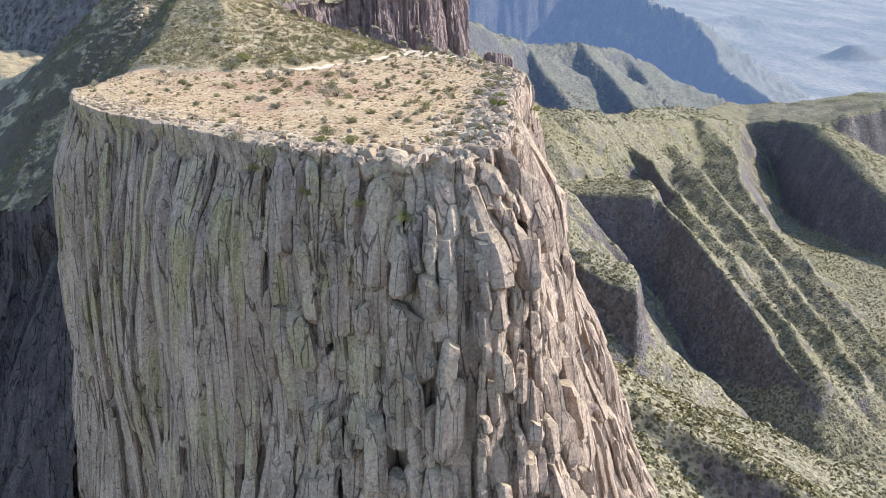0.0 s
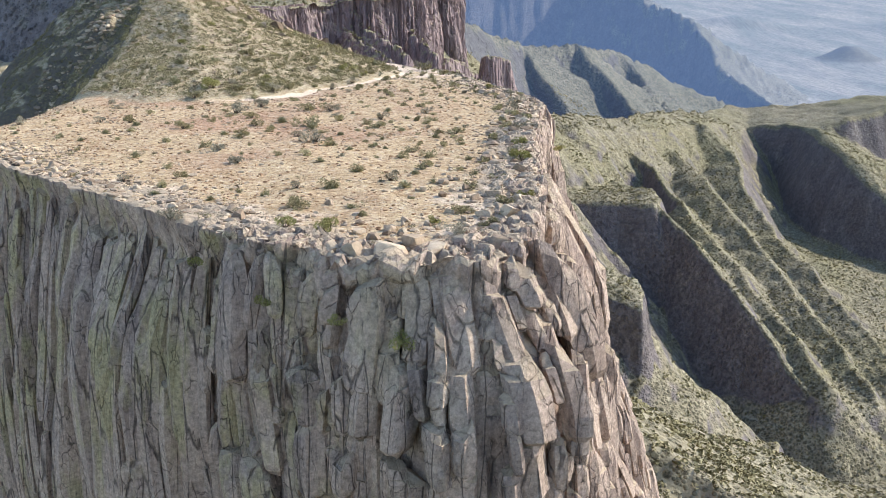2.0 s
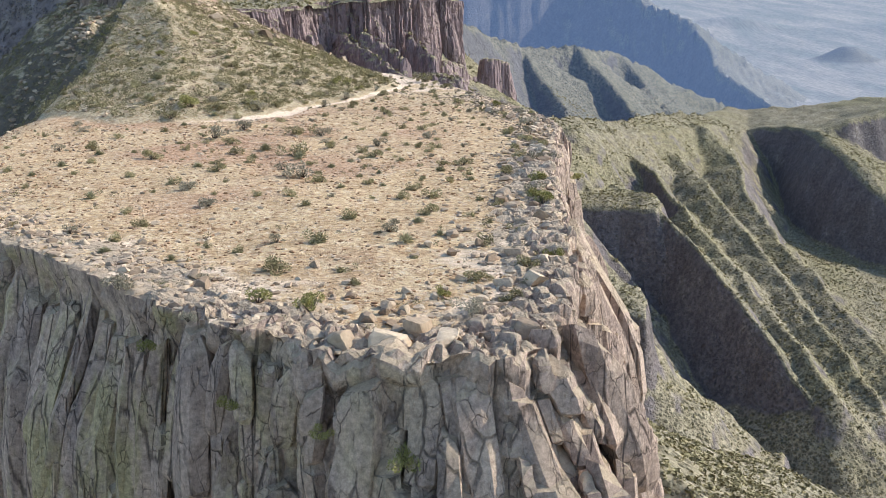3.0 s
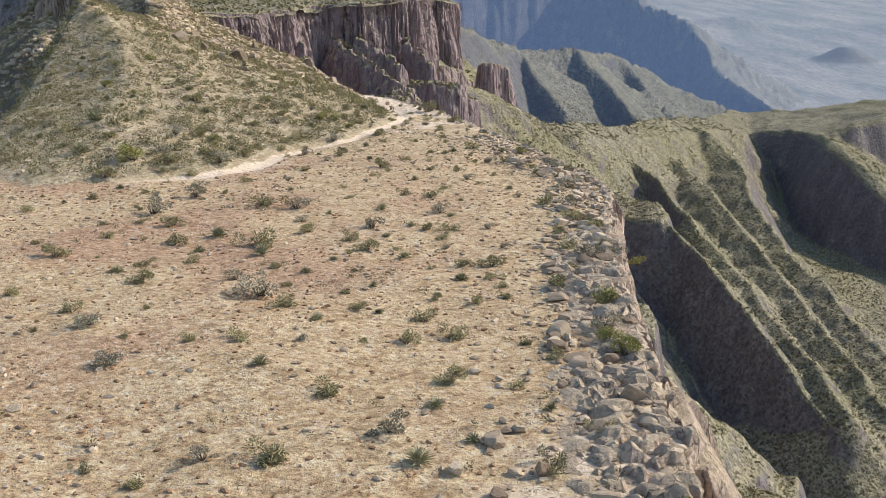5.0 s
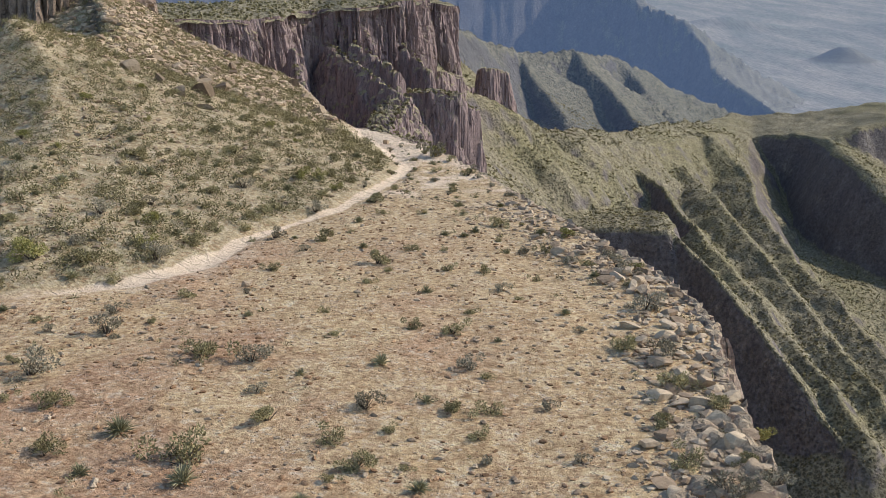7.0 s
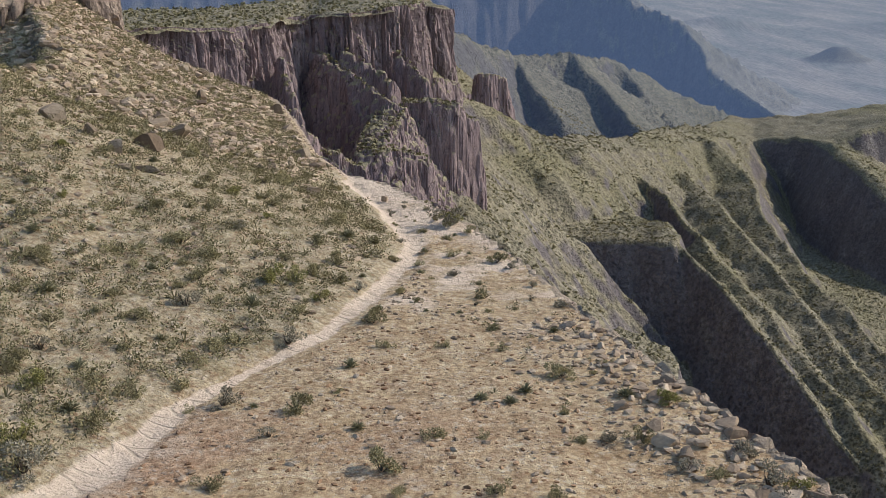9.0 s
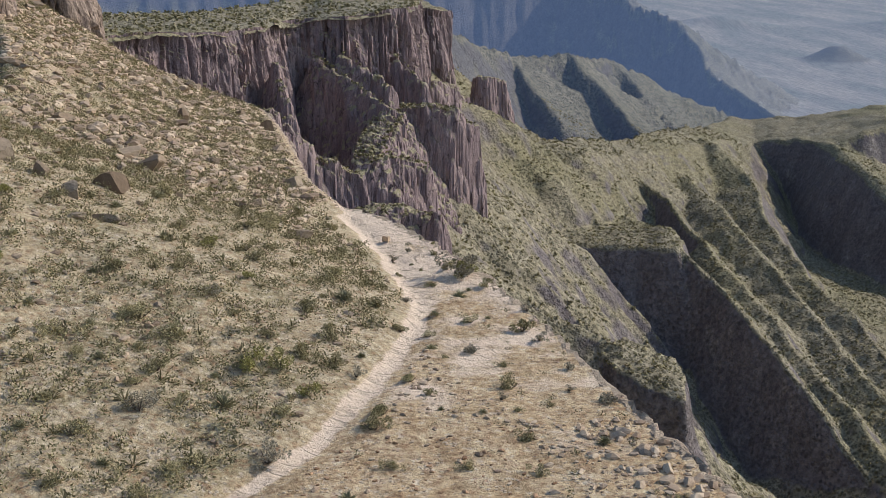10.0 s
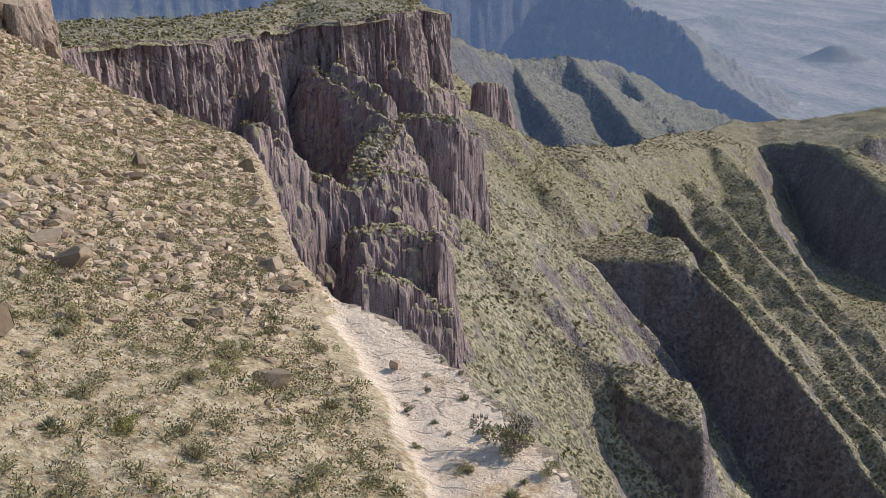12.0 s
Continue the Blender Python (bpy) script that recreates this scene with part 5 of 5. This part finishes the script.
TAKEN = [p[:2] for p in FLAT + EDGE_PLANTS]
for x, y in free_spots(70, -26, 6, 55, 112, on_flat, 1.4, TAKEN):
    wide = RNG.uniform(0.3, 0.75)
    if RNG.random() < 0.2:
        rosette(x, y, wide)
    else:
        shrub(x, y, wide, ("olive", "low", "low", "grey")[RNG.integers(4)])

# the hill: larger shrubs and rosettes as single plants where the camera passes nearest
HILL_TAKEN = [p[:2] for p in HILL]
for k, (x, y, wide) in enumerate(HILL):
    if k % 4 == 1:
        rosette(x, y, wide * 1.05)
    else:
        shrub(x, y, wide * 1.1, ("olive", "yellow", "olive", "low", "grey", "olive")[RNG.integers(6)])
for x, y in free_spots(150, -34, -4, 98, 150, on_hill, 1.35, HILL_TAKEN):
    wide = RNG.uniform(0.4, 0.95)
    if RNG.random() < 0.42:
        rosette(x, y, wide)
    else:
        shrub(x, y, wide, ("olive", "olive", "low", "grey", "yellow")[RNG.integers(5)])


def small_growth():
    """Low scrub and tufts between the larger plants, on the hill, the rim and the flat."""
    n = 64000
    x, y = RNG.uniform(-60, 8, n), RNG.uniform(50, 246, n)
    d, side, _ = to_line(x, y, TRAIL + EDGE)
    hill = (side > 0) & (d > 0.9)
    rim = to_line(x, y, RIM[8:27])[0]
    path = to_line(x, y, TRAIL)[0] > 1.0
    want = np.where(hill, 0.92 + 0.25 * fbm(x / 5, y / 5, 3, 130), 0.035 + 0.16 * smooth(4, 0.5, rim) + 0.05 * fbm(x / 4, y / 4, 2, 131))
    ok = inside_rim(x, y, 0.3) & ((smooth(6, 2.5, to_line(x, y, RIM[FLANK:FLANK + 8])[0]) * smooth(120, 132, y) * smooth(156, 146, y) < 0.4) | (RNG.random(n) < 0.15)) & path & (RNG.random(n) < want)
    x, y, hill = x[ok], y[ok], hill[ok]
    z = plateau_height(x, y)
    m = len(x)
    shapes = [leaves(RNG, 44, 0.11, 0.7, 0.1) for k in range(6)] + [blades(RNG, 16)]
    size = RNG.uniform(0.25, 0.75, m) * np.where(hill, 1.3, 0.75)
    scatter("low_scrub", shapes, np.stack([x, y, z - 0.02], -1), size, RNG.uniform(0, 6.28, m), SCRUB, "low dry scrub and tufts on the clifftop and hill", "scrub")


small_growth()


def boulders():
    """Single blocks on the hill and along the rim, then loose stones everywhere."""
    hill = "angular grey boulder lying on the scrubby hillside"
    for x, y, wide, flat in ((-17.7, 141.3, 2.2, True), (-16.7, 130.3, 1.8, False), (-17.8, 127.7, 1.2, False), (-16.7, 124.9, 0.8, False), (-15.9, 125.7, 1.2, True), (-19.2, 128.7, 1.0, False), (-12.6, 138.0, 0.85, False),
                             (-20.0, 148.0, 1.3, False), (-19.4, 143.6, 1.7, True), (-14.3, 143.3, 0.75, True), (-12.1, 152.3, 0.75, False), (-15.4, 129.4, 0.5, True), (-26.2, 159.9, 1.4, True), (-23.5, 146.0, 1.5, True), (-18.1, 137.0, 0.8, False),
                             (-17.5, 139.0, 0.7, False), (-14.8, 134.3, 0.5, False), (-20.4, 135.0, 0.8, True), (-20.7, 163.0, 1.4, True), (-17.0, 131.6, 1.0, True), (-14.6, 151.0, 1.0, True)):
        boulder(x, y, wide, flat, None, hill, 14)
    boulder(-5.4, 138.8, 0.55, False, None, "rounded dark boulder on the pale bedrock path", 5)
    boulder(-9.0, 96.8, 0.5, False, None, "small dark boulder beside the pale path", 5)
    for x, y, wide in ((2.1, 57.1, 1.05), (-0.3, 63.3, 0.7), (-1.4, 52.6, 1.15), (-2.1, 51.6, 1.4), (-3.4, 51.7, 1.1), (-4.2, 52.0, 0.8), (1.5, 52.3, 1.1), (-0.7, 51.7, 0.95), (0.6, 52.1, 0.85), (3.2, 65.6, 0.9), (2.3, 72.5, 0.5),
                       (-1.2, 62.0, 0.5), (-0.4, 60.8, 0.5), (0.9, 59.8, 0.55), (-2.3, 54.9, 0.65), (-3.4, 54.5, 0.5), (-1.8, 54.5, 0.5), (-2.9, 53.7, 0.65), (-4.5, 52.9, 0.5), (-5.4, 52.9, 0.55), (2.6, 59.4, 0.8)):
        boulder(x, y, wide, False, None, "rounded pale boulder at the edge of the cliff", 10)
    q, out, s = curve(RIM[9:24], 0.5)
    for k in range(285):
        i = RNG.integers(len(s))
        off = RNG.uniform(0.2, 2.6) * (2.3 if q[i][1] < 68 else 1.0)
        x, y = q[i] - out[i] * off
        if (x > -2 or RNG.random() < 0.3) and (y < 104 or (y < 112 and RNG.random() < 0.12)):
            boulder(x, y, RNG.uniform(0.22, 0.8) if off < 2.6 else RNG.uniform(0.2, 0.5), RNG.random() < 0.45, None, "pale blocky boulder along the rim of the cliff", 18)
    for x, y in free_spots(60, -48, -8, 128, 215, on_hill, 1.4, HILL_TAKEN):
        boulder(x, y, RNG.uniform(0.4, 1.5) * (1 if y < 160 else 1.4), RNG.random() < 0.5, None, hill, 16)
    n = 190000
    x, y = RNG.uniform(-50, 8, n), RNG.uniform(50, 235, n)
    rim = to_line(x, y, RIM[8:27])[0]
    d, side, _ = to_line(x, y, TRAIL + EDGE)
    up = (side > 0) & (d > 0.8)
    want = np.where(up, 0.06 + 0.14 * smooth(122, 150, y) + 0.2 * fbm(x / 6, y / 6, 3, 133), 0.45 + 0.5 * smooth(5, 0.5, rim) + 0.3 * fbm(x / 5, y / 5, 3, 134))
    ok = inside_rim(x, y, 0.15) & (smooth(6, 2.5, to_line(x, y, RIM[FLANK:FLANK + 8])[0]) * smooth(108, 118, y) * smooth(156, 146, y) < 0.4) & (to_line(x, y, TRAIL)[0] > 0.8) & (RNG.random(n) < want)
    x, y, up, rim = x[ok], y[ok], up[ok], rim[ok]
    z = plateau_height(x, y)
    m = len(x)
    size = (0.05 + 0.20 * RNG.random(m) ** 2.8) * np.where(up, 1.5 + 2.2 * smooth(128, 150, y), 1 + 0.9 * smooth(3.5, 0.3, rim))
    shapes = []
    for k in range(6):
        bm = bmesh.new()
        bmesh.ops.create_icosphere(bm, subdivisions=1, radius=0.55)
        v = np.array([p.co[:] for p in bm.verts])
        f = np.array([[p.index for p in c.verts] for c in bm.faces])
        bm.free()
        shapes.append((v * RNG.uniform(0.55, 1.35, (len(v), 1)) * (1.1, 0.75, 0.5) + (0, 0, 0.1), f))
    turn, low = RNG.uniform(0, 6.28, m), ~up & (rim > 3.5) & (y < 112) & (RNG.random(m) < 0.75)
    for name, sel, mat, label in (("loose_stones", ~low, STONES, "loose pale stones strewn over the dry soil"), ("gravel", low, GRAVEL, "dark reddish gravel strewn over the tan flat")):
        scatter(name, shapes, np.stack([x, y, z], -1)[sel], size[sel] * (0.72 if name == "gravel" else 1.0), turn[sel], mat, label, "stones")


boulders()


def far_scrub():
    """Scrub over the valley slopes, more of it near than far, none on the steep rock."""
    n = 120000
    r = 120 + 800 * RNG.random(n) ** 1.15
    a = np.radians(RNG.uniform(-5, 24, n))
    x, y = r * np.sin(a), -90 + r * np.cos(a)
    z = land_height(x, y)
    steep = np.hypot(land_height(x + 1.5, y) - z, land_height(x, y + 1.5) - z) / 1.5
    ok = (steep < 1.12 - 0.35 * RNG.random(n)) & (fbm(x / 25, y / 25, 3, 120) > -0.5 + 0.5 * RNG.random(n) - 0.25) & ((x > 6) | (y > 150))
    at = np.stack([x, y, z - 0.05], -1)[ok][:46000]
    mx, my = RNG.uniform(-120, 0, 6000), RNG.uniform(305, 520, 6000)
    d, side, _ = to_line(mx, my, MESA + MESA[:1])
    mx, my = mx[(side > 0) & (d > 2)], my[(side > 0) & (d > 2)]
    at = np.concatenate([at, np.stack([mx, my, mesa_height(mx, my) - 0.05], -1)])
    lx, ly = RNG.uniform(-50, 18, 14000), RNG.uniform(306, 410, 14000)
    lz = rib_height(lx, ly)
    tame = (lz > -60) & (np.hypot(rib_height(lx + 0.8, ly) - lz, rib_height(lx, ly + 0.8) - lz) < 0.8)
    at = np.concatenate([at, np.stack([lx, ly, lz - 0.1], -1)[tame][:700]])
    shapes = []
    for k in range(6):
        v = ICO_V[:] * RNG.uniform(0.6, 1.3, (len(ICO_V), 1)) * (1, 1, 0.85)
        shapes.append((v + (0, 0, 0.22), ICO_F[RNG.permutation(len(ICO_F))[:9]]))
    m = len(at)
    scatter("far_scrub", shapes, at, RNG.uniform(0.45, 1.2, m) ** 1.3 * (0.95 + 0.0004 * at[:, 1]), RNG.uniform(0, 6.28, m), SCRUB, "olive scrub scattered over dry valley slopes", "scrub")


far_scrub()
